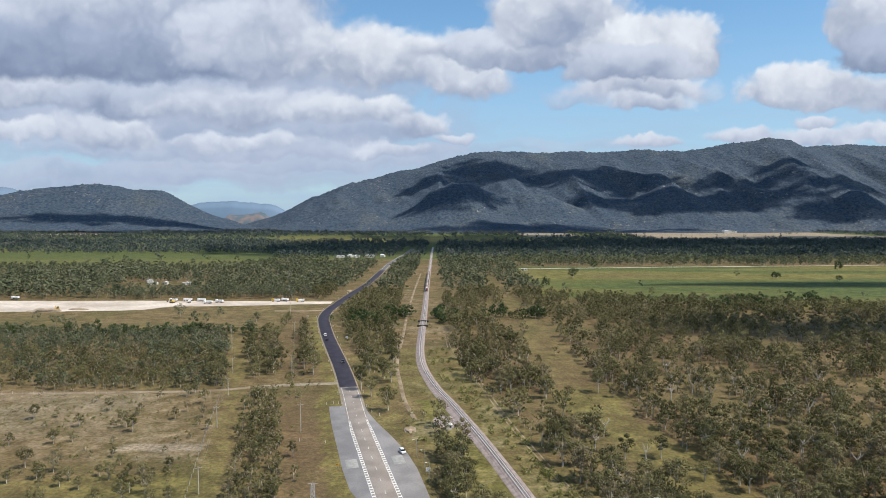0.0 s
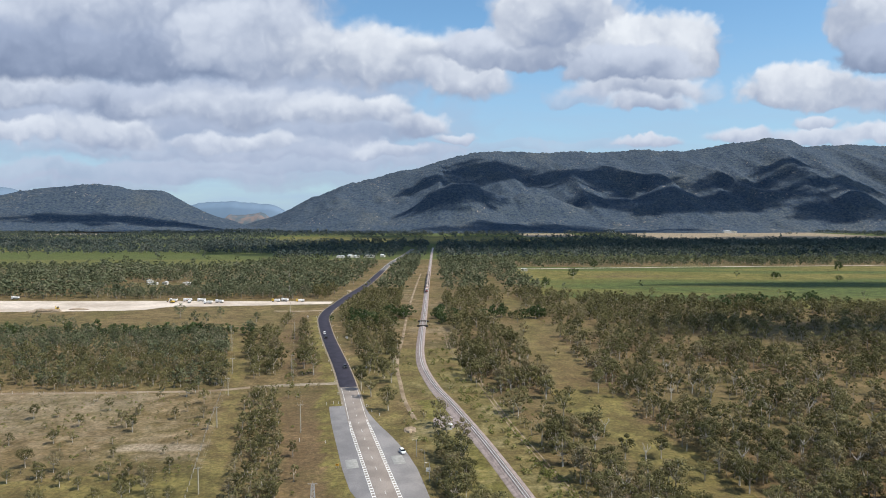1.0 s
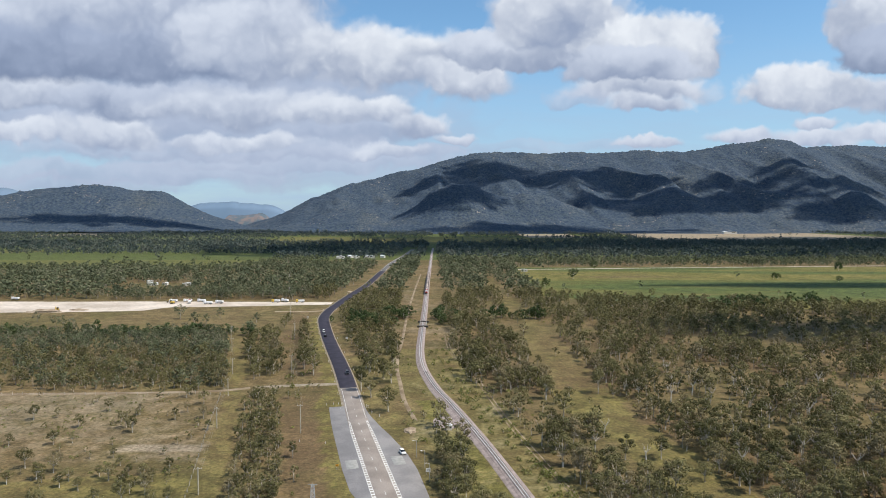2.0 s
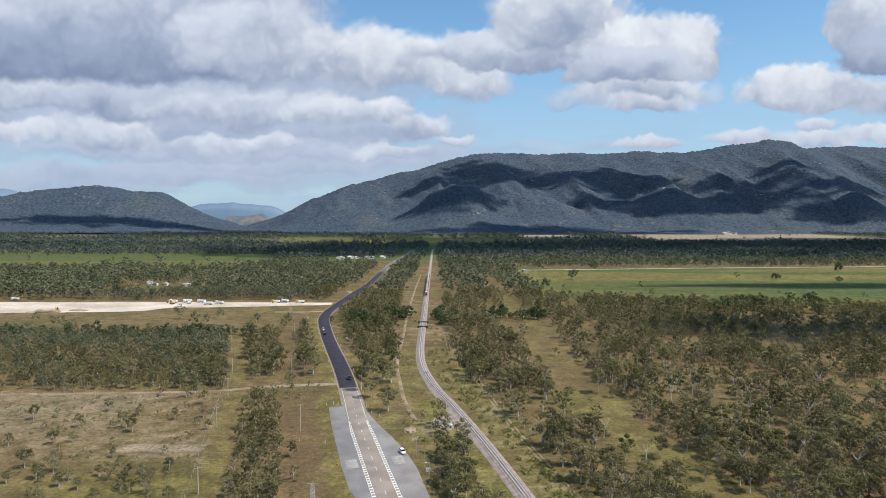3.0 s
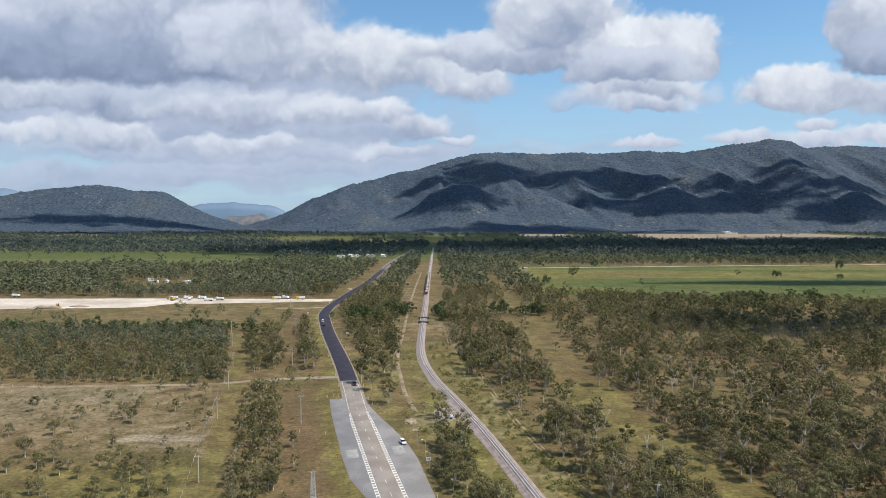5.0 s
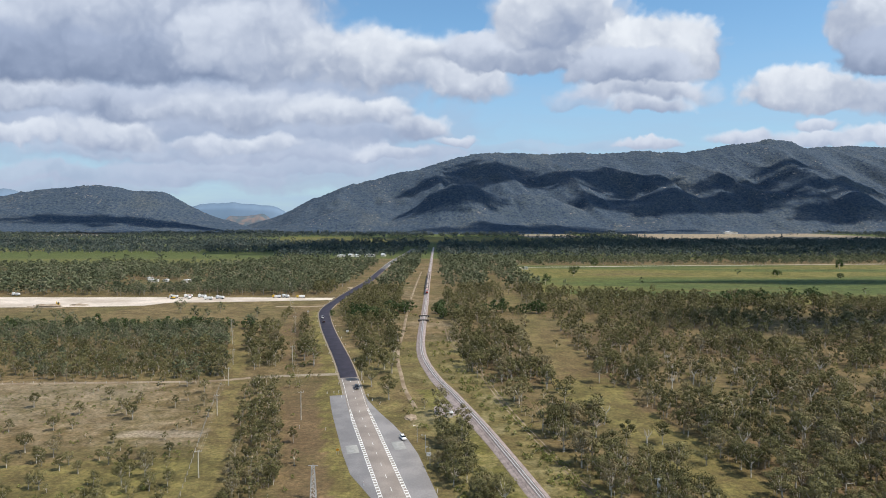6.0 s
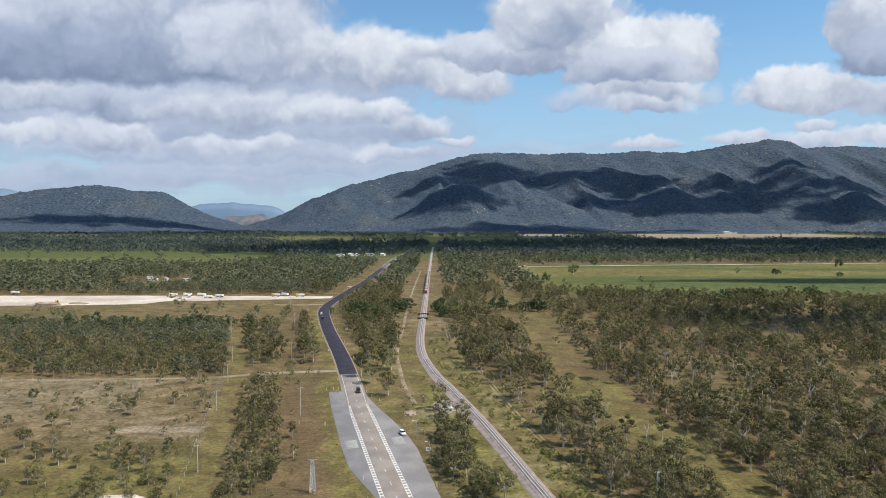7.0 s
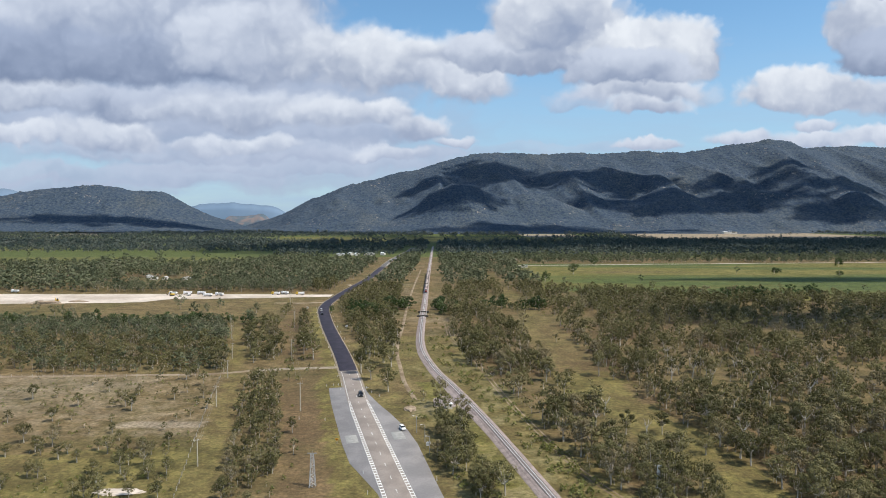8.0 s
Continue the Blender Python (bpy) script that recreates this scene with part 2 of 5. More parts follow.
M_RED = material("red_paint", two_tone((0.26, 0.04, 0.03), (0.34, 0.06, 0.045), 1.0), 0.5)
M_AMBER = material("amber_lens", two_tone((0.6, 0.28, 0.03), (0.7, 0.35, 0.04), 5.0), 0.4)
M_WAGON = material("dark_wagon_steel", two_tone((0.035, 0.033, 0.032), (0.075, 0.066, 0.058), 0.6), 0.7)
M_TIN = material("pale_tin_roof", two_tone((0.62, 0.63, 0.64), (0.76, 0.77, 0.78), 0.3), 0.5)
M_WALL = material("painted_wall", two_tone((0.55, 0.53, 0.48), (0.65, 0.62, 0.57), 0.5), 0.8)
M_YELLOW = material("machine_yellow", two_tone((0.55, 0.36, 0.05), (0.65, 0.45, 0.08), 1.0), 0.5)
M_WIRE = material("fence_wire", two_tone((0.25, 0.24, 0.22), (0.35, 0.34, 0.32), 2.0), 0.6, 0.5)


def hazed_mountain_colour(n, where):
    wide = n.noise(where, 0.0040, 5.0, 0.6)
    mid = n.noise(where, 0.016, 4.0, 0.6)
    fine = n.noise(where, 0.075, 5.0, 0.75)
    # forest tones pushed towards blue: the distance haze is put into the colour
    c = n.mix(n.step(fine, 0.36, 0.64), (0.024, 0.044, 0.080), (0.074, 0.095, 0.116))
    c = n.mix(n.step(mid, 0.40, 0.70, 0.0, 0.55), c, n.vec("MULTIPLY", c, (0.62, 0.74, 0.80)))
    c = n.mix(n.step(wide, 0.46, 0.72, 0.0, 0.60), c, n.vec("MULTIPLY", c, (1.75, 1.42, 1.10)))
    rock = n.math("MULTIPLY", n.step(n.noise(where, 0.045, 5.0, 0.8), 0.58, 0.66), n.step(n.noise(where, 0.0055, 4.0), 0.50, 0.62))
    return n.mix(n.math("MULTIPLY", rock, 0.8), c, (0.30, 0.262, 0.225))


M_MOUNTAIN = material("hazed_forest_slope", hazed_mountain_colour, 0.95, bump=(0.06, 9.0))
# bare red earth, and between it a blue haze put into the colour
M_SCAR = material("hazed_red_earth_slope", two_tone((0.20, 0.165, 0.160), (0.09, 0.125, 0.155), 0.02), 1.0)
# even blue-grey that stands for the haze before the far ranges
M_HAZE = material("haze_blue_range", two_tone((0.14, 0.21, 0.30), (0.16, 0.23, 0.32), 0.002), 1.0)


# ---- tools for meshes ----
RNG = np.random.default_rng(7)


def link(name, me, mats, parent=None, label="", category="", group="", kind=""):
    for m in mats if isinstance(mats, (list, tuple)) else [mats]:
        me.materials.append(m)
    ob = new(name, me)
    if parent:
        ob.parent = parent
    return tagged(ob, label, category, group, kind)


def part(name, bm, mat, parent=None, label="", **tags):
    """Links a bmesh as one mesh object under a thing or a part."""
    me = bpy.data.meshes.new(name)
    bm.to_mesh(me)
    bm.free()
    return link(name, me, mat, parent, label, **tags)


def quads(name, verts, faces, mat_index=None, tint=None):
    """A mesh from arrays of vertices and of faces that all have the same number of corners."""
    me = bpy.data.meshes.new(name)
    k = faces.shape[1]
    me.vertices.add(len(verts))
    me.vertices.foreach_set("co", np.ascontiguousarray(verts, dtype=np.float32).ravel())
    me.loops.add(faces.size)
    me.loops.foreach_set("vertex_index", np.ascontiguousarray(faces, dtype=np.int32).ravel())
    me.polygons.add(len(faces))
    me.polygons.foreach_set("loop_start", np.arange(0, faces.size, k, dtype=np.int32))
    if mat_index is not None:
        me.polygons.foreach_set("material_index", np.ascontiguousarray(mat_index, dtype=np.int32))
    if tint is not None:
        a = me.attributes.new("tint", "FLOAT", "POINT")
        a.data.foreach_set("value", np.ascontiguousarray(tint, dtype=np.float32))
    me.update(calc_edges=True)
    return me


def box(bm, x, y, z, sx, sy, sz, turn=None, bevel=0.0):
    """A box with its middle at x, y, z."""
    made = bmesh.ops.create_cube(bm, size=1)["verts"]
    bmesh.ops.scale(bm, verts=made, vec=(sx, sy, sz))
    if bevel:
        edges = list({e for v in made for e in v.link_edges})
        made = list({v for f in bmesh.ops.bevel(bm, geom=edges, offset=bevel, segments=1, affect="EDGES")["faces"] for v in f.verts} | {v for v in made if v.is_valid})
    bmesh.ops.transform(bm, matrix=Matrix.Translation((x, y, z)) @ (turn or Matrix()), verts=made)
    return made


def rod(bm, a, b, r1, r2=None, sides=8):
    """A tapered rod from a to b."""
    a, b = Vector(a), Vector(b)
    m = Matrix.Translation((a + b) / 2) @ (b - a).to_track_quat("Z", "Y").to_matrix().to_4x4()
    bmesh.ops.create_cone(bm, cap_ends=True, segments=sides, radius1=r1, radius2=r1 if r2 is None else r2, depth=(b - a).length, matrix=m)


def thing(name, m=None, label="", category="", group=""):
    ob = new(name)
    ob.matrix_basis = m or Matrix()
    return tagged(ob, label, category, group)


def fbm(x, y, scale, octaves=4, seed=0):
    """Smooth random field over arrays of places, about -1 to 1."""
    total, amp, norm = np.zeros_like(x, dtype=float), 1.0, 0.0
    for o in range(octaves):
        s = scale / 2 ** o
        gx, gy = x / s + 17.3 * (seed + o), y / s - 9.1 * (seed + o)
        ix, iy = np.floor(gx), np.floor(gy)
        fx, fy = gx - ix, gy - iy
        fx, fy = fx * fx * (3 - 2 * fx), fy * fy * (3 - 2 * fy)

        def cell(a, b):
            h = np.sin(a * 127.1 + b * 311.7 + (seed + o) * 74.7) * 43758.5453
            return (h - np.floor(h)) * 2 - 1
        v = (cell(ix, iy) * (1 - fx) + cell(ix + 1, iy) * fx) * (1 - fy) + (cell(ix, iy + 1) * (1 - fx) + cell(ix + 1, iy + 1) * fx) * fy
        total, norm, amp = total + v * amp, norm + amp, amp * 0.5
    return total / norm


def smooth(v, lo, hi):
    s = np.clip((v - lo) / (hi - lo), 0, 1)
    return s * s * (3 - 2 * s)


# ---- the plan ----
ROAD = [(22, 40), (-3, 140), (-16.8, 195), (-26.5, 234), (-35.4, 270), (-42.7, 304), (-47.0, 323), (-57.4, 367), (-79, 451), (-92, 507), (-99.5, 545), (-102.5, 585),
        (-101.7, 622), (-99.5, 687), (-95.4, 766), (-93.3, 831), (-93, 998), (-92, 1175), (-81, 1427), (-75, 1650)]
RAIL = [(58, 60), (34.0, 150), (29.6, 174), (25.7, 193.3), (21.8, 213), (14.3, 249), (3.8, 293.7), (-4.0, 324), (-10.8, 363.3), (-13.9, 400.8), (-15.0, 446.9), (-15.8, 532),
        (-16.6, 616), (-19.2, 823), (-22.1, 1164), (-24.6, 1427), (-26, 1700)]
POWER = [(-75.3, 198), (-91.4, 261.4), (-102.3, 308.7), (-114, 352), (-133, 410), (-148, 455)]


def curve(points, step):
    """Points every few metres along a smooth line through the given ones."""
    p = [Vector((*q, 0)) for q in points]
    p = [p[0] * 2 - p[1]] + p + [p[-1] * 2 - p[-2]]
    fine = []
    for i in range(1, len(p) - 2):
        k = max(2, int((p[i + 1] - p[i]).length / 2))
        for j in range(k):
            t = j / k
            fine.append(0.5 * (2 * p[i] + (p[i + 1] - p[i - 1]) * t + (2 * p[i - 1] - 5 * p[i] + 4 * p[i + 1] - p[i + 2]) * t * t
                               + (3 * p[i] - p[i - 1] - 3 * p[i + 1] + p[i + 2]) * t ** 3))
    fine.append(p[-2])
    run = np.concatenate([[0], np.cumsum([(b - a).length for a, b in zip(fine, fine[1:])])])
    at = np.arange(0, run[-1], step)
    return np.stack([np.interp(at, run, [f.x for f in fine]), np.interp(at, run, [f.y for f in fine])], 1)


ROAD_LINE, RAIL_LINE, POWER_LINE = curve(ROAD, 2.0), curve(RAIL, 2.0), curve(POWER, 4.0)


def side_of(line):
    d = np.gradient(line, axis=0)
    d /= np.linalg.norm(d, axis=1)[:, None]
    return np.stack([d[:, 1], -d[:, 0]], 1)


def ribbon(name, line, left, right, z, mat, label="", category="", parent=None, kind="", thick=0.0):
    """A strip along a line, from left to right of it in metres (numbers or arrays), with a skirt down to the ground."""
    s = side_of(line)
    n = len(line)
    left, right = np.broadcast_to(left, n), np.broadcast_to(right, n)
    a, b = line + s * left[:, None], line + s * right[:, None]
    low = max(thick, 0.0)
    rows = [np.c_[a - s * low * 1.5, np.full(n, z - low)], np.c_[a, np.full(n, z)], np.c_[b, np.full(n, z)], np.c_[b + s * low * 1.5, np.full(n, z - low)]]
    if not low:
        rows = rows[1:3]
    k = len(rows)
    v = np.stack(rows, 1).reshape(-1, 3)
    i = np.arange(n - 1)[:, None] * k + np.arange(k - 1)[None]
    i = i.ravel()
    f = np.stack([i, i + 1, i + k + 1, i + k], 1)
    return link(name, quads(name, v, f), mat, parent, label, category, "", kind)


def near_line(line, x, y):
    """Distance to a line and the side of it (positive to the right), for arrays."""
    line = line[::3]
    s = side_of(line)
    best, side = np.full(x.shape, 1e9), np.zeros(x.shape)
    for (px, py), (sx, sy) in zip(line, s):
        d = (x - px) ** 2 + (y - py) ** 2
        hit = d < best
        best = np.where(hit, d, best)
        side = np.where(hit, (x - px) * sx + (y - py) * sy, side)
    return np.sqrt(best), side


def inside(poly, x, y):
    """Signed test of a polygon with soft edges left to the caller: true within it."""
    r = np.zeros(x.shape, bool)
    for (ax, ay), (bx, by) in zip(poly, poly[1:] + poly[:1]):
        cut = ((ay > y) != (by > y)) & (x < (bx - ax) * (y - ay) / (by - ay + 1e-9) + ax)
        r ^= cut
    return r


def power_x(y):
    return np.interp(y, [0, 198, 261, 309, 352, 410, 455, 600, 1200], [-25, -75, -91, -102, -114, -133, -148, -195, -390])


def swath_x(y):
    return np.interp(y, [0, 195, 234, 274, 330, 473, 497, 622, 831, 900], [90, 84, 79, 70, 66, 68, 70, 68, 62, 60])


def stature(x, y):
    """How tall trees grow, as a share of full height: low in the paddock and in the strip by the power line."""
    px = power_x(y)
    low = np.where((x < px - 2) & (y < 315), 0.60, np.where((x < px + 32) & (y < 318), 0.54, 1.0))
    return np.where((x < px - 2) & (y > 318) & (y < 480), 0.80, low)


def zones(x, y):
    """Ground cover and tree density at arrays of places: lush, bare, rust, trees."""
    road_d, road_s = near_line(ROAD_LINE, x, y)
    rail_d, rail_s = near_line(RAIL_LINE, x, y)
    big = fbm(x, y, 90, 4, 3)
    clump = fbm(x, y, 32, 3, 11)
    lush, bare, rust = 0.18 + 0.16 * big, 0.05 + 0.10 * clump, 0.12 + 0.15 * fbm(x, y, 60, 3, 5)
    trees = np.where(clump + 0.6 * big > -0.25, 0.85, 0.22)
    # right of the railway: woodland, open at its near side
    right = rail_s > 0
    trees = np.where((x > -225) & (x < -104) & (y > 1150) & (y < 1335), 0.04, trees)
    homes = (x > -385) & (x < -295) & (y > 735) & (y < 820)
    open_r = right & (rail_s < 62) & (y > 255) & (y < 415)
    trees = np.where(open_r & (clump < 0.25), 0.12, trees)
    trees = np.where(right & (y < 380) & ~open_r, np.where(clump > -0.30, 0.88, 0.22), trees)
    open_wood = right & (x > 84) & (y < 470) & ((y > 290) | (clump < -0.2))
    trees = np.where(open_wood, np.where(clump + 0.5 * big > 0.0, 0.62, 0.20), trees)
    rust = np.where(right & (y < 480), 0.42 + 0.5 * clump, rust)
    sw = np.abs(x - swath_x(y) - 2.5 * clump)
    wide = np.interp(y, [0, 230, 264, 300, 365, 440, 480, 500, 900], [10, 10, 10, 15, 15, 13, 10, 8, 7])
    trees = np.where(right & (sw < wide) & (y < 900), 0.015, trees)
    lush = np.where(right & (sw < wide + 2) & (y < 900), np.where(y < 320, 0.52, 0.40), lush)
    # left: grazed paddock, power easement, woods
    px = power_x(y)
    paddock = (x < px - 2) & (y < 312)
    trees = np.where(paddock, 0.10, trees)
    bare = np.where(paddock, 0.31 + 0.35 * big + 0.16 * (y > 225), bare)
    lush = np.where(paddock & (y < 212 + 8 * clump), 0.50, lush)
    bare = np.where(paddock & (y < 212 + 8 * clump), 0.05, bare)
    bare = np.where(paddock & (y > 236) & (y < 243) & (x > px - 34), 0.85, bare)
    trees = np.where(paddock & (y < 216) & (x > px - 34) & (x < px - 8), 0.6, trees)
    ease = (x > px - 3) & (x < px + 8.5 + 1.5 * clump) & (y < 560)
    trees, lush = np.where(ease, 0.02, trees), np.where(ease, 0.46, lush)
    rust = np.where((x > px + 5.5) & (x < px + 8.5) & (y < 560), 0.55, rust)
    wood_l = (x < px - 3) & (y > 318) & (y < 474 + 10 * clump)
    trees = np.where(wood_l, np.where(clump > -0.45, 0.95, 0.5), trees)
    trees = np.where((x < px) & (y >= 308) & (y <= 318), 0.03, trees)
    brown = (x > np.interp(y, [170, 234, 300, 352, 451, 560], [-46, -58, -77, -88, -114, -128])) & (road_s < -4) & (y < 560)
    rust, trees = np.where(brown, 0.50 + 0.55 * clump, rust), np.where(brown, 0.05, trees)
    strip = (x > px + 8.5) & ~brown & (road_s < -4) & (y < 345)
    trees = np.where(strip, np.where(y > 317, 0.03, 0.92), trees)
    trees = np.where(brown & (np.abs(x + 76 + (y - 365) * 0.2045) < 5.5) & (y > 372), 0.75, trees)
    lush = np.where((road_d < np.interp(y, [0, 290, 310, 600], [19, 17, 13, 13])) & (road_s < 0) & (y < 560), 0.55, lush)
    # open grass before the earthworks, woods behind them, a field beyond
    trees = np.where((x < -124) & (y >= 474 + 10 * clump) & (y < 665), 0.03, trees)
    lush = np.where((x < -124) & (y >= 474) & (y < 665), 0.34, lush)
    trees = np.where((x < -104) & (y >= 665) & (y < 1050), np.where(clump > -0.5, 0.9, 0.5), trees)
    field = (x < -330 - 60 * big) & (y >= 1050) & (y < 1430)
    trees, lush = np.where(field, 0.02, trees), np.where(field, 1.35, lush)
    # between road and railway
    between = (road_s > 0) & (rail_s < 0)
    trees = np.where(between & (y < 395), np.where(clump > np.where(y > 330, 0.12, 0.25), 0.6, 0.08), trees)
    lush = np.where(between & (y < 395), 0.42, lush)
    trees = np.where(between & (y >= 395), np.where(clump > -0.6, 0.95, 0.6), trees)
    trees = np.where((rail_s < -14) & (rail_s > -26) & (y < 234), 0.95, trees)
    # right-hand paddock
    edge = np.interp(x, [90, 110, 197, 320, 444, 900], [730, 690, 630, 600, 575, 520])
    green = (x > 108) & (y > edge + 8 * clump) & (y < 1075 + 0.02 * x)
    trees = np.where(green, 0.006, trees)
    stripes = fbm(x * 0.25, y * 1.6, 90, 3, 21)
    lush, bare = np.where(green, 1.15 + 1.7 * stripes + 0.55 * smooth(x, 260, 620), lush), np.where(green, 0.02, bare)
    rust = np.where(green, 0.25 - 0.6 * stripes, rust)
    # far fields and belts of trees
    far = y > 1250
    belts = fbm(x * 0.3, y * 0.9, 420, 4, 33) + np.where(y > 2300, -0.10, 0.0)
    gap = far & (belts > 0.27) & (y > 1350)
    trees = np.where(far & ~field, np.where(gap, 0.06, 0.95), trees)
    lush, rust = np.where(far, np.where(gap, 1.2, 1.6), lush), np.where(far, 0.0, rust)
    pale = ((y > 2200) & (y < 3350) & (x > 720 + 0.1 * (y - 2200)) & (x < 1750)) | ((y > 2500) & (y < 3000) & (x > 330) & (x < 560)) | ((y > 2750) & (y < 3300) & (x > -1720) & (x < -1450)) | ((y > 2250) & (y < 2650) & (x > -2200) & (x < -1500) & (belts > 0.1))
    trees, bare = np.where(pale, 0.01, trees), np.where(pale, 1.0, bare)
    trees = np.where(homes | ((x > -225) & (x < -104) & (y > 1150) & (y < 1310)), 0.03, trees)
    # clear of the road, the railway and their verges
    trees = np.where((road_d < np.interp(y, [0, 290, 330, 560, 700], [30, 26, 13, 13, 17])), 0.0, trees)
    trees = np.where((rail_s > -9) & (rail_s < np.interp(y, [0, 300, 420, 700, 1500], [17, 19, 20, 18, 12])), 0.0, trees)
    trees = np.where((rail_s > -np.interp(y, [0, 400, 460, 600, 1500], [9, 12, 20, 25, 14])) & (rail_s < 0), 0.0, trees)
    lush = np.where((np.abs(rail_s) < 24) & (y < 420), 0.50 + 0.35 * clump, lush)
    bare = np.where((np.abs(rail_s) < 26) & (y < 1100), 0.34 + 0.35 * clump, bare)
    rust = np.where((rail_s > 12) & (rail_s < 22) & (y < 420), 0.45, rust)
    rust = np.where((np.abs(rail_s) < 22) & (y > 420), 0.2, rust)
    lush = np.where((rail_s > -14) & (rail_s < -4) & (y < 300), 0.75, lush)
    trees = np.where((x < -104) & (y > 545) & (y < 662), 0.0, trees)
    return lush, bare, rust, np.where(y < 60, 0, trees)


# ---- ground, one sheet ----
def make_ground():
    k = np.linspace(-1, 1, 301)
    xs = 300 * k + 4300 * np.sign(k) * np.abs(k) ** 3.2
    j = np.linspace(0, 1, 400)
    ys = np.concatenate([[-4000, -1500, -400, 0, 80], 120 + 900 * j + 3900 * j ** 3.4])
    gx, gy = np.meshgrid(xs, ys)
    x, y = gx.ravel(), gy.ravel()
    v = np.c_[x, y, np.zeros_like(x)]
    w = len(xs)
    i = (np.arange(len(ys) - 1)[:, None] * w + np.arange(w - 1)[None]).ravel()
    me = quads("ground", v, np.stack([i, i + 1, i + w + 1, i + w], 1))
    lush, bare, rust, trees = zones(x, y)
    a = me.color_attributes.new("cover", "FLOAT_COLOR", "POINT")
    a.data.foreach_set("color", np.c_[np.clip(lush, 0, 2), np.clip(bare, 0, 1), np.clip(rust, 0, 1), np.ones_like(x)].astype(np.float32).ravel())
    return link("ground", me, M_GROUND, None, "olive and brown grassland plain with bare patches", "ground", "", "structure")


make_ground()


# ---- mountains ----
def heights(x, y):
    spine = np.interp(x, [-1300, -1150, -977, -829, -588, -163, 59, 189, 429, 799, 1169, 1539, 1872, 2076, 2224, 2316, 2649, 2900, 3600, 4400],
                      [0, 60, 125, 205, 300, 388, 450, 484, 500, 504, 508, 497, 545, 577, 565, 535, 543, 536, 480, 300])
    run = np.interp(x, [-1300, -800, 0, 800, 2000, 4000], [420, 700, 950, 1080, 1100, 1100])
    crest = 4280 + 60 * np.sin(x / 400)
    s = np.clip((crest - y) / run, 0, 1)
    gully = 1.05 * (0.55 - 1.5 * np.abs(fbm(x + 0.25 * y, y * 0.4, 420, 4, 41)))
    fall = (1 - s) ** np.where(x < 0, 1.15, 1.35)
    z = spine * np.clip(fall + 0.26 * gully * np.sin(np.pi * np.clip(s, 0, 1)) , 0, 1)
    z = np.where(y > crest, spine * np.clip(1 - (y - crest) / 520, 0, 1), z)

    def hill(cx, cy, h, rx, ry):
        return h * np.exp(-((x - cx) / rx) ** 2 - ((y - cy) / ry) ** 2) * (1 + 0.25 * gully)
    z = np.maximum(z, hill(150, 3560, 262, 360, 260))
    z = np.maximum(z, hill(480, 3560, 200, 330, 220))
    z = np.maximum(z, hill(-420, 3640, 120, 380, 260))
    z = np.maximum(z, hill(1250, 3700, 215, 420, 300))
    z = np.maximum(z, hill(2140, 3420, 185, 190, 200))
    z = np.maximum(z, hill(2900, 3600, 230, 420, 300))
    left = np.interp(x, [-4200, -3300, -2496, -2305, -2114, -1939, -1764, -1572, -1445, -1286, -1127, -1000], [60, 150, 190, 224, 246, 257, 236, 216, 152, 85, 35, 0])
    fall = np.exp(-((y - 3700) / np.where(y < 3700, 330, 260)) ** 2)
    z = np.maximum(z, left * fall * (1 + 0.15 * gully * (y < 3650)))
    return z


def make_mountain(name, x0, x1, y0, y1, step, label):
    xs, ys = np.arange(x0, x1, step), np.arange(y0, y1, step * 0.9)
    gx, gy = np.meshgrid(xs, ys)
    x, y = gx.ravel() + RNG.uniform(-3, 3, gx.size), gy.ravel() + RNG.uniform(-3, 3, gx.size)
    z = heights(x, y)
    edge = smooth(z, 3, 25)
    z = z + edge * (RNG.uniform(-3.0, 3.0, z.size) + 9 * fbm(x, y, 75, 4, 51) + 16 * fbm(x, y, 260, 2, 57)) - 2.0
    w = len(xs)
    i = (np.arange(len(ys) - 1)[:, None] * w + np.arange(w - 1)[None]).ravel()
    f = np.stack([i, i + 1, i + w + 1, i + w], 1)
    f = f[(z[f] > -1.5).any(axis=1)]
    used, f = np.unique(f, return_inverse=True)
    f = f.reshape(-1, 4)
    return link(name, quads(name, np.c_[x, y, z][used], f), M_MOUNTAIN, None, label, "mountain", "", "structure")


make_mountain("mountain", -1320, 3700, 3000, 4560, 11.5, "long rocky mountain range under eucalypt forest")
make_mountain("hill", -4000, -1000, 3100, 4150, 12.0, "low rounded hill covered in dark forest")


def far_ridge(name, x0, x1, y, top, wave, seed, label, mat=M_HAZE):
    xs = np.arange(x0, x1, 12.0)
    e = smooth(xs, x0, x0 + (x1 - x0) * 0.33) * (1 - smooth(xs, x1 - (x1 - x0) * 0.33, x1))
    h = e * (top + wave * fbm(xs, xs * 0, 260, 4, seed))
    rows = [np.c_[xs, np.full_like(xs, y), np.full_like(xs, -5)], np.c_[xs, np.full_like(xs, y + 60), h * 0.7], np.c_[xs, np.full_like(xs, y + 120), h],
            np.c_[xs, np.full_like(xs, y + 180), np.full_like(xs, -5)]]
    v = np.stack(rows, 1).reshape(-1, 3)
    i = (np.arange(len(xs) - 1)[:, None] * 4 + np.arange(3)[None]).ravel()
    return link(name, quads(name, v, np.stack([i, i + 1, i + 5, i + 4], 1)), mat, None, label, "mountain", "", "structure")


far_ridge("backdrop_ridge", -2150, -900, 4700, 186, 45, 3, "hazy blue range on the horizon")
far_ridge("backdrop_ridge", -1640, -1120, 4500, 74, 60, 5, "small hill scarred by red bare earth", M_SCAR)
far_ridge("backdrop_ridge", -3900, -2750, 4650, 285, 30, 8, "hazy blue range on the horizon")


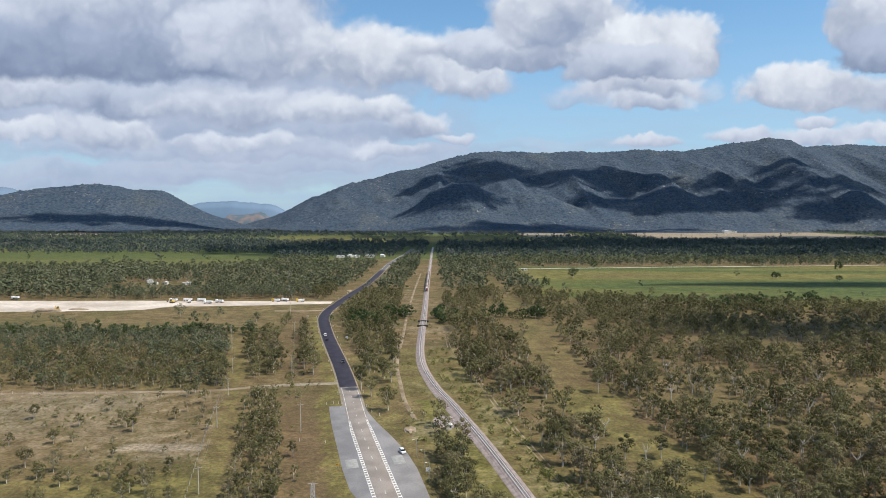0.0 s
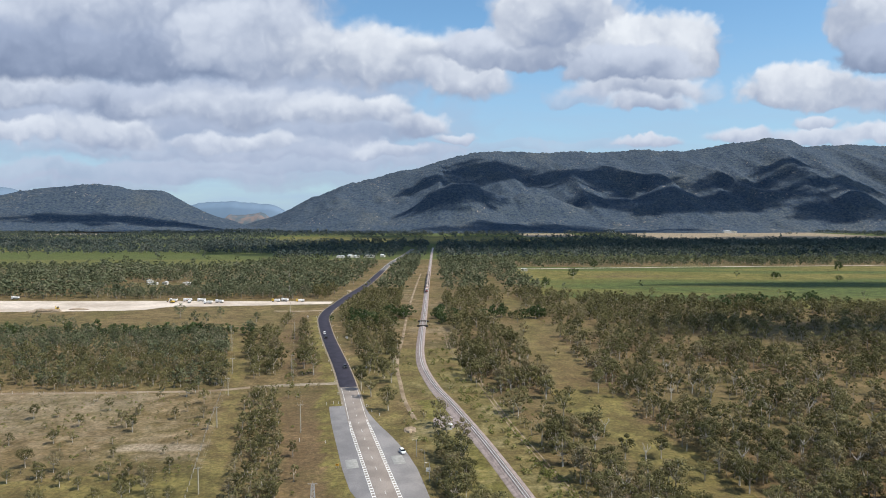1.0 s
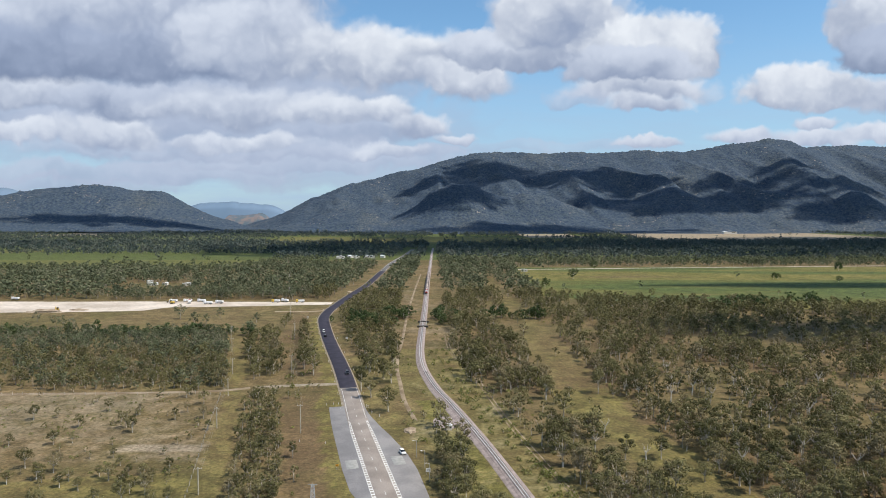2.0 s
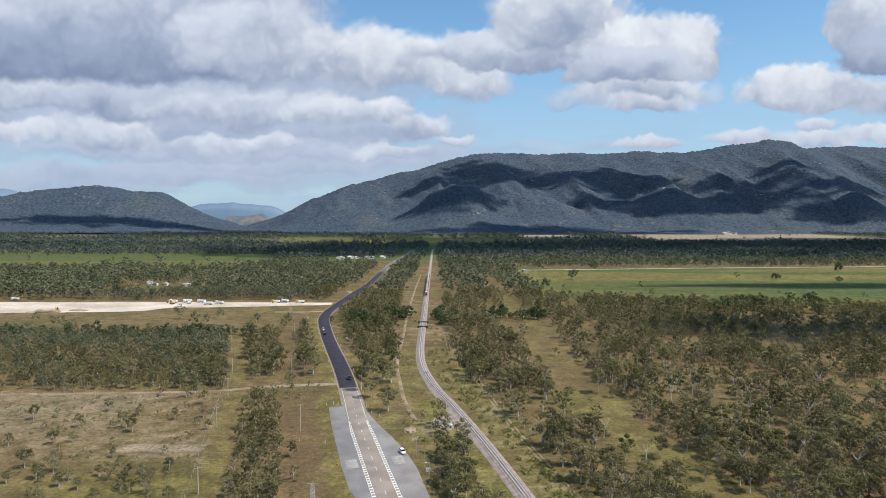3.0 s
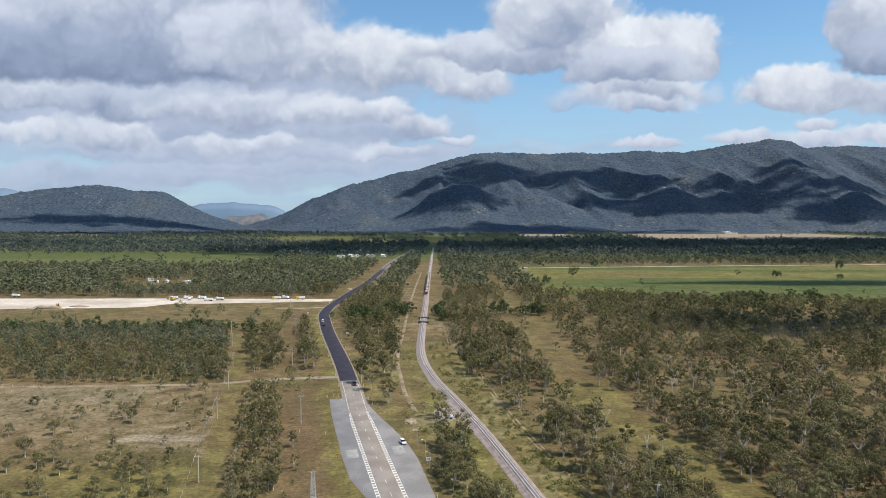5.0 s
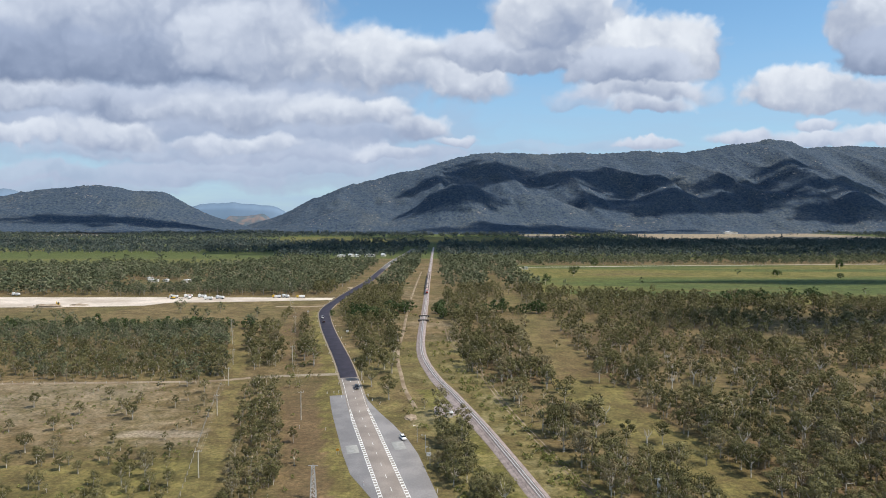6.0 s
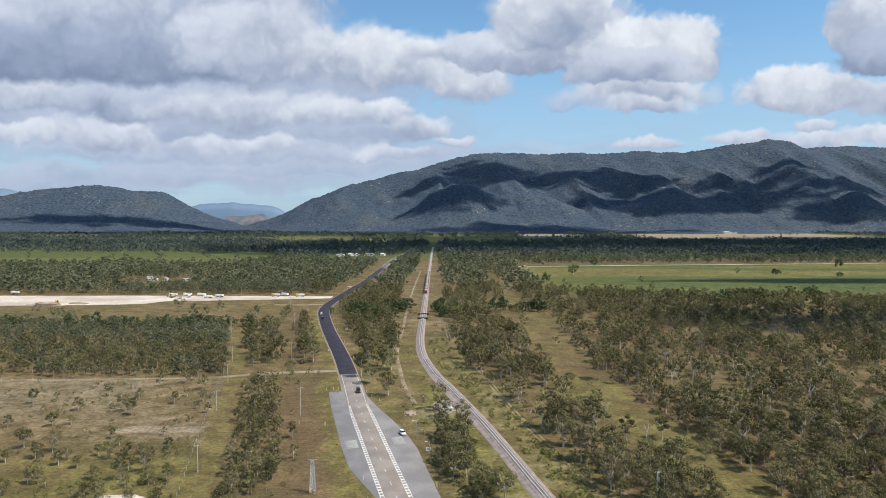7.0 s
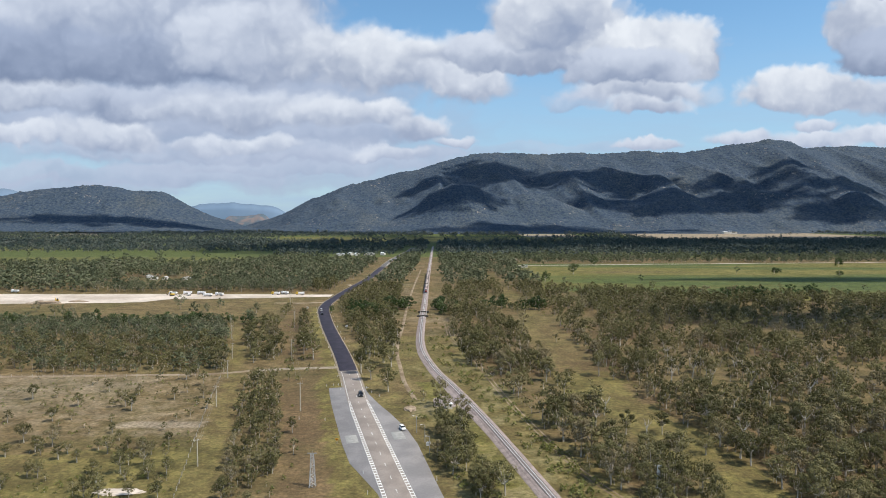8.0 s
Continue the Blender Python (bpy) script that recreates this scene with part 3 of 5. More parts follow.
# ---- road, parking area, railway ----
def stretch(line, y0, y1):
    return line[(line[:, 1] >= y0) & (line[:, 1] <= y1)]


def make_road():
    verge = ribbon("road_shoulder", ROAD_LINE, -5.3, 4.9, 0.03, M_SHOULDER, "pale gravel shoulders of the highway", "road", None, "structure", 0.05)
    old = stretch(ROAD_LINE, 0, 324)
    ribbon("road", old, -4.3, 4.3, 0.07, M_SEAL, "worn grey-brown two-lane highway", "road", None, "structure", 0.04)
    ribbon("road", stretch(ROAD_LINE, 322, 1010), -4.3, 4.3, 0.08, M_FRESH, "freshly laid black asphalt on the highway", "road", None, "structure", 0.04)
    ribbon("road", stretch(ROAD_LINE, 1006, 1660), -4.3, 4.3, 0.07, M_FARSEAL, "grey two-lane highway running on to the forest", "road", None, "structure", 0.04)
    return verge


make_road()


def make_lot():
    line = stretch(ROAD_LINE, 130, 294)
    y = line[:, 1]
    left = np.interp(y, [130, 172, 180, 203, 221, 288, 294], [-4.4, -4.4, -5.5, -10.5, -11.2, -11.0, -10.9])
    right = np.interp(y, [130, 175, 196, 215, 230, 250, 262, 280, 294], [11.6, 11.8, 12.7, 13.5, 12.9, 10.2, 8.0, 5.4, 4.3])
    ribbon("parking_area", line, left, right, 0.055, M_LOT, "grey sealed heavy-vehicle parking bay beside the highway", "parking bay", None, "structure", 0.04)
    bars = stretch(ROAD_LINE, 130, 271)
    s = side_of(bars)
    for side in (-1, 1):
        bm = bmesh.new()
        for i in range(len(bars) - 1):
            taper = np.interp(bars[i, 1], [130, 255, 271], [0.95, 0.95, 0.4])
            c = bars[i] + s[i] * side * (3.4 + taper / 2)
            turn = Matrix.Rotation(math.atan2(s[i, 1], s[i, 0]), 4, "Z")
            box(bm, c[0], c[1], 0.085, taper, 0.75, 0.012, turn)
        part("road_marking", bm, M_PAINT, None, "white hatched painted median between highway and bay", category="road marking", kind="structure")
        inner = 3.3 * side
        ribbon("road_marking", bars, min(inner, inner + 0.14 * side), max(inner, inner + 0.14 * side), 0.088, M_PAINT, "white painted line", "road marking", None, "structure")
        out = np.interp(bars[:, 1], [130, 255, 271], [4.35, 4.35, 3.8]) * side
        ribbon("road_marking", bars, np.minimum(out, out + 0.14 * side), np.maximum(out, out + 0.14 * side), 0.088, M_PAINT, "white painted line", "road marking", None, "structure")
    for x0, x1 in ((-9.6, -5.6), (6.6, 10.7)):
        ribbon("concrete_pad", stretch(ROAD_LINE, 220, 229.5), x0, x1, 0.085, M_PAD, "pale concrete weighing pad in the parking bay", "concrete pad", None, "", 0.03)
    bm = bmesh.new()
    dash = stretch(ROAD_LINE, 130, 322)
    s = side_of(dash)
    for i in range(0, len(dash) - 1, 5):
        box(bm, dash[i, 0], dash[i, 1], 0.085, 0.13, 2.6, 0.012, Matrix.Rotation(math.atan2(s[i, 1], s[i, 0]), 4, "Z"))
    part("road_marking", bm, M_PAINT, None, "broken white centre line", category="road marking", kind="structure")
    for side in (-3.7, 3.6):
        ribbon("road_marking", stretch(ROAD_LINE, 272, 322), side, side + 0.16, 0.086, M_PAINT, "white painted edge line", "road marking", None, "structure")
        ribbon("road_marking", stretch(ROAD_LINE, 1020, 1400), side, side + 0.25, 0.086, M_PAINT, "white painted edge line", "road marking", None, "structure")


make_lot()


def make_railway():
    ribbon("railway_bed", RAIL_LINE, np.interp(RAIL_LINE[:, 1], [0, 225, 262, 285, 330, 420], [-3.0, -3.0, -4.0, -4.0, -2.9, -2.4]), np.interp(RAIL_LINE[:, 1], [0, 300, 400], [2.5, 2.4, 2.1]), 0.30, M_BALLAST, "pinkish grey crushed stone railway bed", "railway", None, "structure", 0.32)
    ribbon("railway_bed", RAIL_LINE, -1.6, 1.6, 0.62, M_BALLAST, "raised crushed stone ballast under the track", "railway", None, "structure", 0.26)
    track = thing("railway_track", None, "single railway track on concrete sleepers in ballast", "railway track")
    line = stretch(curve(RAIL, 0.7), 150, 700)
    s = side_of(line)
    me = bpy.data.meshes.new("sleeper")
    bm = bmesh.new()
    box(bm, 0, 0, 0.70, 2.2, 0.26, 0.2)
    bm.to_mesh(me)
    bm.free()
    me.materials.append(M_SLEEPER)
    for i in range(min(300, len(line))):
        ob = new("sleeper", me)
        ob.parent = track
        ob.matrix_basis = pose(line[i, 0], line[i, 1], 0, 0, 0, math.degrees(math.atan2(s[i, 1], s[i, 0])))
    rest = bmesh.new()
    for i in range(300, len(line)):
        m = Matrix.Translation((line[i, 0], line[i, 1], 0)) @ Matrix.Rotation(math.atan2(s[i, 1], s[i, 0]), 4, "Z")
        c = [rest.verts.new(m @ Vector(p)) for p in ((-1.1, -0.13, 0.8), (1.1, -0.13, 0.8), (1.1, 0.13, 0.8), (-1.1, 0.13, 0.8))]
        rest.faces.new(c)
    part("sleepers", rest, M_SLEEPER, track, "far concrete sleepers", kind="stuff")
    for side in (-0.57, 0.50):
        ribbon("rail", RAIL_LINE, side, side + 0.085, 0.88, M_RAIL, "", "", track, "", 0.08)


make_railway()


def rail_bridge(y0, y1):
    """A short bridge over the creek: two dark headwalls and a pair of side girders with their kerbs."""
    ob = thing("railway_bridge", None, "short dark concrete railway bridge over a creek", "bridge")
    mid = np.interp([y0, y1], RAIL_LINE[:, 1], RAIL_LINE[:, 0])
    for x, y in zip(mid, (y0, y1)):
        bm = bmesh.new()
        box(bm, x, y, 0.72, 8.4, 1.5, 1.44, None, 0.08)
        part("headwall", bm, M_WAGON, ob, "dark concrete headwall")
    for k in (-1, 1):
        bm = bmesh.new()
        box(bm, mid.mean() + k * 2.5, (y0 + y1) / 2, 0.62, 0.45, y1 - y0 - 1.6, 1.24, None, 0.05)
        part("girder", bm, M_PAD, ob)


rail_bridge(500, 522)


def lane(name, points, width, mat, label, z=0.035):
    return ribbon(name, curve(points, 3.0), -width / 2, width / 2, z, mat, label, "dirt track", None, "structure", 0.04)


lane("side_road", [(-53, 331), (-64, 329.6), (-81, 327), (-97, 323)], 4.6, M_SHOULDER, "pale gravel side road off the highway", 0.036)
lane("side_road", [(-96, 323.2), (-116, 316.5), (-160, 313.5), (-240, 310)], 3.6, M_RUT, "pale gravel side road off the highway")
lane("dirt_track", [(-11.6, 271), (-17.9, 301), (-22, 333), (-25.7, 364), (-27.6, 403), (-28.1, 450), (-29.9, 522), (-31.4, 585), (-32.6, 771), (-32.3, 960)], 1.9, M_RUT, "pale dirt track beside the railway", 0.030)
for rut in (-0.9, 0.9):
    lane("wheel_rut", [(52 + rut, 165), (41 + rut, 196), (33.7 + rut, 232), (27 + rut, 270), (20.9 + rut, 316), (14.5 + rut, 366), (5 + rut, 411), (2 + rut, 470)], 0.5, M_RUT, "worn brown wheel rut beside the railway", 0.028)
lane("farm_road", [(105, 1035), (400, 1075), (760, 1115), (1300, 1180)], 7.0, M_EARTH, "white gravel farm road across the paddock", 0.04)
lane("dirt_track", [(-100, 655), (-96, 690), (-99, 720), (-108, 745)], 5.0, M_DIRT, "pale dirt track joining the highway", 0.03)
lane("dirt_track", [(-106, 588), (-125, 582), (-150, 583)], 4.0, M_DIRT, "pale dirt track joining the highway", 0.031)


def earthworks():
    top = np.array([(-1200, 640), (-441, 650), (-292, 651), (-180, 648), (-112, 646)])
    xs = np.arange(-1200, -104, 6.0)
    hi = np.interp(xs, top[:, 0], top[:, 1]) + 2 * fbm(xs, xs * 0, 30, 3, 2)
    lo = np.interp(xs, [-1200, -440, -290, -270, -255, -180, -104], [565, 572, 583, 588, 610, 616, 630]) + 2.5 * fbm(xs, xs * 0, 40, 3, 6)
    t = np.linspace(0, 1, 9)
    v = np.stack([np.stack([xs, lo + (hi - lo) * k, 0.06 + 0.55 * np.sin(np.pi * k) * (0.6 + 0.4 * fbm(xs, lo + 40 * k, 25, 2, 9))], 1) for k in t], 1).reshape(-1, 3)
    i = (np.arange(len(xs) - 1)[:, None] * 9 + np.arange(8)[None]).ravel()
    return link("earthworks", quads("earthworks", v, np.stack([i, i + 9, i + 10, i + 1], 1)), M_EARTH, None, "broad cleared strip of pale bare earth", "earthworks", "", "structure")


earthworks()


# ---- trees ----
def tube(a, b, r1, r2, sides):
    """Vertices and faces of a tapered tube, as arrays."""
    a, b = np.array(a, float), np.array(b, float)
    d = (b - a) / np.linalg.norm(b - a)
    u = np.cross(d, (0.3, 0.9, 0.1))
    u /= np.linalg.norm(u)
    w = np.cross(d, u)
    t = np.arange(sides) * 2 * np.pi / sides
    ring = np.cos(t)[:, None] * u + np.sin(t)[:, None] * w
    v = np.concatenate([a + ring * r1, b + ring * r2])
    i = np.arange(sides)
    j = (i + 1) % sides
    return v, np.concatenate([np.stack([i, j, j + sides], 1), np.stack([i, j + sides, i + sides], 1)])


def leaves(centres, radii, count, size, rng):
    """Sprays of leaves about the given clumps, as three-cornered blades that face outwards and up."""
    count, size = int(count * 1.9), size * 0.86
    pick = rng.integers(0, len(centres), count)
    d = rng.normal(size=(count, 3))
    d /= np.linalg.norm(d, axis=1)[:, None]
    c = centres[pick] + d * radii[pick] * (rng.uniform(0.45, 1.0, count) ** 0.6)[:, None]
    n = rng.normal(size=(count, 3)) * 0.30 + d + np.array([0, 0, 0.35])
    n /= np.linalg.norm(n, axis=1)[:, None]
    u = np.cross(n, rng.normal(size=(count, 3)))
    u /= np.linalg.norm(u, axis=1)[:, None]
    w = np.cross(n, u)
    s = size * rng.uniform(0.6, 1.3, count)[:, None]
    k = rng.uniform(0.5, 0.9, count)[:, None]
    v = np.stack([c - u * s - w * s * k * 0.6, c + u * s - w * s * k * 0.5, c + w * s * k * 1.3 + n * s * 0.2], 1).reshape(-1, 3)
    return v, np.arange(count * 3).reshape(-1, 3)


def gum_tree(seed, clumps, count, size, sides, slim=1.0, low=0.42, limbs=2):
    """A eucalypt of height one: trunk and limbs, and crown, each as vertices and faces."""
    rng = np.random.default_rng(seed)
    lean = rng.uniform(-0.06, 0.06, 2)
    fork = rng.uniform(0.30, 0.42)
    tv, tf, off = [], [], 0

    def limb(a, b, r1, r2, k=sides):
        nonlocal off
        v, f = tube(a, b, r1, r2, k)
        tv.append(v)
        tf.append(f + off)
        off += len(v)
    mid = np.array([lean[0] * fork, lean[1] * fork, fork])
    limb((0, 0, -0.02), mid, 0.022, 0.016)
    centres, radii = [], []
    for i in range(clumps):
        a = i * 2.4 + rng.uniform(-0.6, 0.6)
        h = low + (0.90 - low) * ((i + 0.5) / clumps) ** 0.85 + rng.uniform(-0.04, 0.04)
        r = slim * rng.uniform(0.10, 0.27) * (1.15 - 0.75 * abs(h - 0.62))
        c = np.array([lean[0] + math.cos(a) * r, lean[1] + math.sin(a) * r, h])
        if i == clumps - 1:
            c = np.array([lean[0], lean[1], 0.90])
        centres.append(c)
        radii.append(np.array([1, 1, 0.72]) * rng.uniform(0.09, 0.15) * slim)
        knee = mid * 0.45 + c * 0.55 - np.array([0, 0, 0.05])
        if limbs == 2:
            limb(mid, knee, 0.011, 0.007, max(3, sides - 2))
            limb(knee, c, 0.007, 0.003, 3)
        elif limbs == 1 and i % 2:
            limb(mid, c, 0.011, 0.004, 3)
    lv, lf = leaves(np.array(centres), np.array(radii), count, size, rng)
    return np.concatenate(tv), np.concatenate(tf), lv, lf


def whole(tree):
    tv, tf, lv, lf = tree
    return np.concatenate([tv, lv]), np.concatenate([tf, lf + len(tv)]), np.r_[np.ones(len(tf), int), np.zeros(len(lf), int)]


def forest(name, spots, forms, tall, mats, label, category="trees"):
    """Many trees in one mesh of kind stuff: spots as x, y; forms as whole trees of height one."""
    V, F, MI, T, off = [], [], [], [], 0
    rng = np.random.default_rng(len(spots))
    which = rng.integers(0, len(forms), len(spots))
    for k, (v, f, mi) in enumerate(forms):
        at = spots[which == k]
        n = len(at)
        if not n:
            continue
        a = rng.uniform(0, 2 * np.pi, n)
        h = tall * rng.uniform(0.62, 1.12, n) ** 1.3 * (1 + 0.35 * fbm(at[:, 0], at[:, 1], 140, 3, 71)) * stature(at[:, 0], at[:, 1])
        wide = h * rng.uniform(0.85, 1.25, n)
        c, s = np.cos(a), np.sin(a)
        x = (v[None, :, 0] * c[:, None] - v[None, :, 1] * s[:, None]) * wide[:, None] + at[:, 0, None]
        y = (v[None, :, 0] * s[:, None] + v[None, :, 1] * c[:, None]) * wide[:, None] + at[:, 1, None]
        z = v[None, :, 2] * h[:, None]
        if at.shape[1] > 2:
            z = z + at[:, 2, None]
        V.append(np.stack([x, y, z], 2).reshape(-1, 3))
        F.append((f[None] + (np.arange(n) * len(v))[:, None, None]).reshape(-1, 3) + off)
        MI.append(np.tile(mi, n))
        T.append(np.repeat(rng.uniform(0, 1, n), len(v)))
        off += n * len(v)
    me = quads(name, np.concatenate(V), np.concatenate(F), np.concatenate(MI), np.concatenate(T))
    return link(name, me, mats, None, label, category, "", "stuff")


def sow(x0, x1, y0, y1, step, seed, in_view=True):
    """Places for trees by the plan's density, one at most in each cell."""
    rng = np.random.default_rng(seed)
    gx, gy = np.meshgrid(np.arange(x0, x1, step), np.arange(y0, y1, step))
    x, y = gx.ravel() + rng.uniform(-0.48, 0.48, gx.size) * step, gy.ravel() + rng.uniform(-0.48, 0.48, gx.size) * step
    if in_view:
        keep = np.abs(x) < 0.72 * y + 40
        x, y = x[keep], y[keep]
    keep = rng.uniform(size=x.size) < zones(x, y)[3]
    return np.c_[x[keep], y[keep]]


def tree_things(spots, forms, tall, label, group, mats=None):
    """Trees as things of their own, trunk and crown, which share a few meshes."""
    rng = np.random.default_rng(5)
    made = []
    for tv, tf, lv, lf in forms:
        made.append((quads("trunk", tv, tf), quads("crown", lv, lf)))
        made[-1][0].materials.append(M_BARK)
        made[-1][1].materials.append((mats or M_LEAF))
    for x, y in spots:
        trunk, crown = made[rng.integers(0, len(made))]
        h = tall * rng.uniform(0.55, 1.15) * stature(x, y)
        w = h * rng.uniform(0.85, 1.2)
        ob = thing("eucalypt_tree", None, label, "tree", group)
        ob.location, ob.scale, ob.rotation_euler = (x, y, 0), (w, w, h), (0, 0, rng.uniform(0, 6.28))
        new("trunk", trunk).parent = ob
        new("crown", crown).parent = ob


NEAR_FORMS = [gum_tree(100 + i, 11 + i % 5, 760, 0.025, 6, 1.0 + 0.12 * (i % 3), low=0.36 + 0.03 * (i % 4)) for i in range(10)]
MID_FORMS = [whole(gum_tree(200 + i, 9, 140, 0.048, 3, 1.1, low=0.26, limbs=1)) for i in range(8)]
FAR_FORMS = [whole(gum_tree(300 + i, 5, 34, 0.105, 3, 1.35, low=0.30, limbs=0)) for i in range(6)]
WOOD_FORMS = [whole(gum_tree(400 + i, 4, 18, 0.17, 3, 1.9, low=0.25, limbs=0)) for i in range(6)]

near = sow(-190, 210, 160, 400, 6.1, 1)
KNOWN = [(48, 302), (52, 295), (59, 302), (44, 264), (45, 238), (41, 234), (48, 238), (75, 313), (80, 305), (88, 311), (92, 305), (33, 317), (28, 315), (45, 345), (27, 365),
         (44, 206), (48, 197), (55, 203), (60, 198), (45, 220), (-24, 284), (-34, 306), (-31, 341), (-28, 365), (-40, 317), (-129, 207), (-130, 215), (-114, 201), (-113, 212),
         (-97, 199), (-96, 206), (-94, 208), (-92, 217), (-96, 192), (-123, 256), (-119, 312), (-121, 306), (-140, 244), (-117, 229), (-142, 219), (-172, 272)]
near = near[np.array([min((x - a) ** 2 + (y - b) ** 2 for a, b in KNOWN) > 16 for x, y in near])]
order = np.argsort(near[:, 1] + RNG.uniform(0, 30, len(near)))
near = near[order]
near = np.concatenate([np.array(KNOWN, float), near])
tree_things(near[:300], NEAR_FORMS, 11.5, "grey-green eucalypt with pale trunk in open woodland", "eucalypts of the near woodland")
forest("woodland", near[300:], [whole(gum_tree(150 + i, 11, 300, 0.036, 4, 1.05, low=0.34, limbs=1)) for i in range(9)], 11.5, [M_LEAF, M_BARK], "grey-green eucalypt woodland")
middle = sow(-330, 400, 400, 720, 7.0, 2)
forest("woodland", middle[middle[:, 0] > -135], MID_FORMS, 11.0, [M_LEAF, M_GREY], "grey-green eucalypt woodland")
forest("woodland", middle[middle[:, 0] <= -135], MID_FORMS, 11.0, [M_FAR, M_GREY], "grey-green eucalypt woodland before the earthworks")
side = np.concatenate([sow(-330, -190, 160, 400, 7.0, 3), sow(210, 330, 160, 400, 7.0, 4)])
forest("woodland", side, MID_FORMS, 11.5, [M_LEAF, M_GREY], "grey-green eucalypt woodland")
mid2 = np.concatenate([sow(-560, -330, 400, 720, 9, 5), sow(400, 560, 400, 720, 9, 6), sow(-900, 900, 720, 1250, 10.5, 7)])
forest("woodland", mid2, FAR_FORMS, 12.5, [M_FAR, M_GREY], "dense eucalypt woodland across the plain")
forest("forest", np.concatenate([sow(-1600, 1600, 1250, 2100, 18, 8), sow(-2700, 2700, 2100, 3500, 27, 9)]), WOOD_FORMS, 13.0, [M_HAZED_LEAF, M_GREY], "dark belts of forest on the far plain")


# ---- clouds added out of view, to shade the plain and the mountain ----
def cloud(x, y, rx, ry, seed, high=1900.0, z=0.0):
    """An unseen flat-based heap of lumps, ragged and thinner at its rim, placed so its shadow falls about x, y, z."""
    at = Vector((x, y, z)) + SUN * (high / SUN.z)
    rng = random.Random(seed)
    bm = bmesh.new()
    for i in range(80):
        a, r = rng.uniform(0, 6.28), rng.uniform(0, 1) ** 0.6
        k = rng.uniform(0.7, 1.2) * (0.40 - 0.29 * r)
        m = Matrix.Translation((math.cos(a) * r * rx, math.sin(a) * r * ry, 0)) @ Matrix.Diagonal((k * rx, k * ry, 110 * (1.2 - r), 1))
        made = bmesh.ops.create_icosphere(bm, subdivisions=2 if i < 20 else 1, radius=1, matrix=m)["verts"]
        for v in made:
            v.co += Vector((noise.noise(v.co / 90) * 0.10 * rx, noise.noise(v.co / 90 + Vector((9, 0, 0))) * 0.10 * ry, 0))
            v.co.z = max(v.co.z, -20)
    ob = part("cloud", bm, M_SHADE_CLOUD, None, "unseen flat-based cloud added to shade the land", category="cloud", kind="structure")
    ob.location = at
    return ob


# shade on the plain
cloud(-290, 1560, 260, 210, 1)
cloud(40, 1760, 460, 340, 12)
cloud(620, 1880, 950, 560, 2)
cloud(1600, 2000, 1000, 640, 3)
cloud(150, 2480, 620, 260, 18)
cloud(-1050, 3020, 900, 190, 19)
cloud(-1500, 1950, 520, 130, 20)
cloud(300, 480, 150, 45, 9)
cloud(520, 800, 280, 30, 28)
# shade on the mountain
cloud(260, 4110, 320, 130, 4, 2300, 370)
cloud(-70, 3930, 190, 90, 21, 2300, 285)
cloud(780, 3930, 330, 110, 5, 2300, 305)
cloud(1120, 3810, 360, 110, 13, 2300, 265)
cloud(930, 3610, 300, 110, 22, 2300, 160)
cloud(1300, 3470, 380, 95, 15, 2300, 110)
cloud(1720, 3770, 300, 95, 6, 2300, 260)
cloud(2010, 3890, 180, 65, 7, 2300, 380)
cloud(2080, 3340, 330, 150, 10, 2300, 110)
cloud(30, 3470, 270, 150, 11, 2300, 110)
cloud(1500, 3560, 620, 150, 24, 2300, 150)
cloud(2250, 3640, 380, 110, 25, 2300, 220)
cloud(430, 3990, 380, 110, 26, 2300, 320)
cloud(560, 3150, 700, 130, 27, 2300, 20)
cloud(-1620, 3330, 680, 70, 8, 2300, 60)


# ---- vehicles ----
def wheel(parent, x, y, r, wide):
    bm = bmesh.new()
    rod(bm, (x - wide / 2, y, r), (x + wide / 2, y, r), r, sides=14)
    t = part("wheel", bm, M_TYRE, parent)
    bm = bmesh.new()
    out = math.copysign(wide / 2 + 0.012, x)
    rod(bm, (x + out * 0.6, y, r), (x + out, y, r), r * 0.6, sides=10)
    part("rim", bm, M_STEEL, t, "silver rim")


def hull(bm, stations):
    """A car body lofted through cross sections: y, half width at sill, half width at top, low z, high z."""
    rings = []
    for y, w, tw, lo, hi in stations:
        m = lo + (hi - lo) * 0.55
        rings.append([bm.verts.new(p) for p in ((-w * 0.94, y, lo), (-w, y, m), (-tw, y, hi), (tw, y, hi), (w, y, m), (w * 0.94, y, lo))])
    for a, b in zip(rings, rings[1:]):
        for i in range(6):
            bm.faces.new((a[i], a[(i + 1) % 6], b[(i + 1) % 6], b[i]))
    bm.faces.new(rings[0][::-1])
    bm.faces.new(rings[-1])
    bmesh.ops.recalc_face_normals(bm, faces=bm.faces)


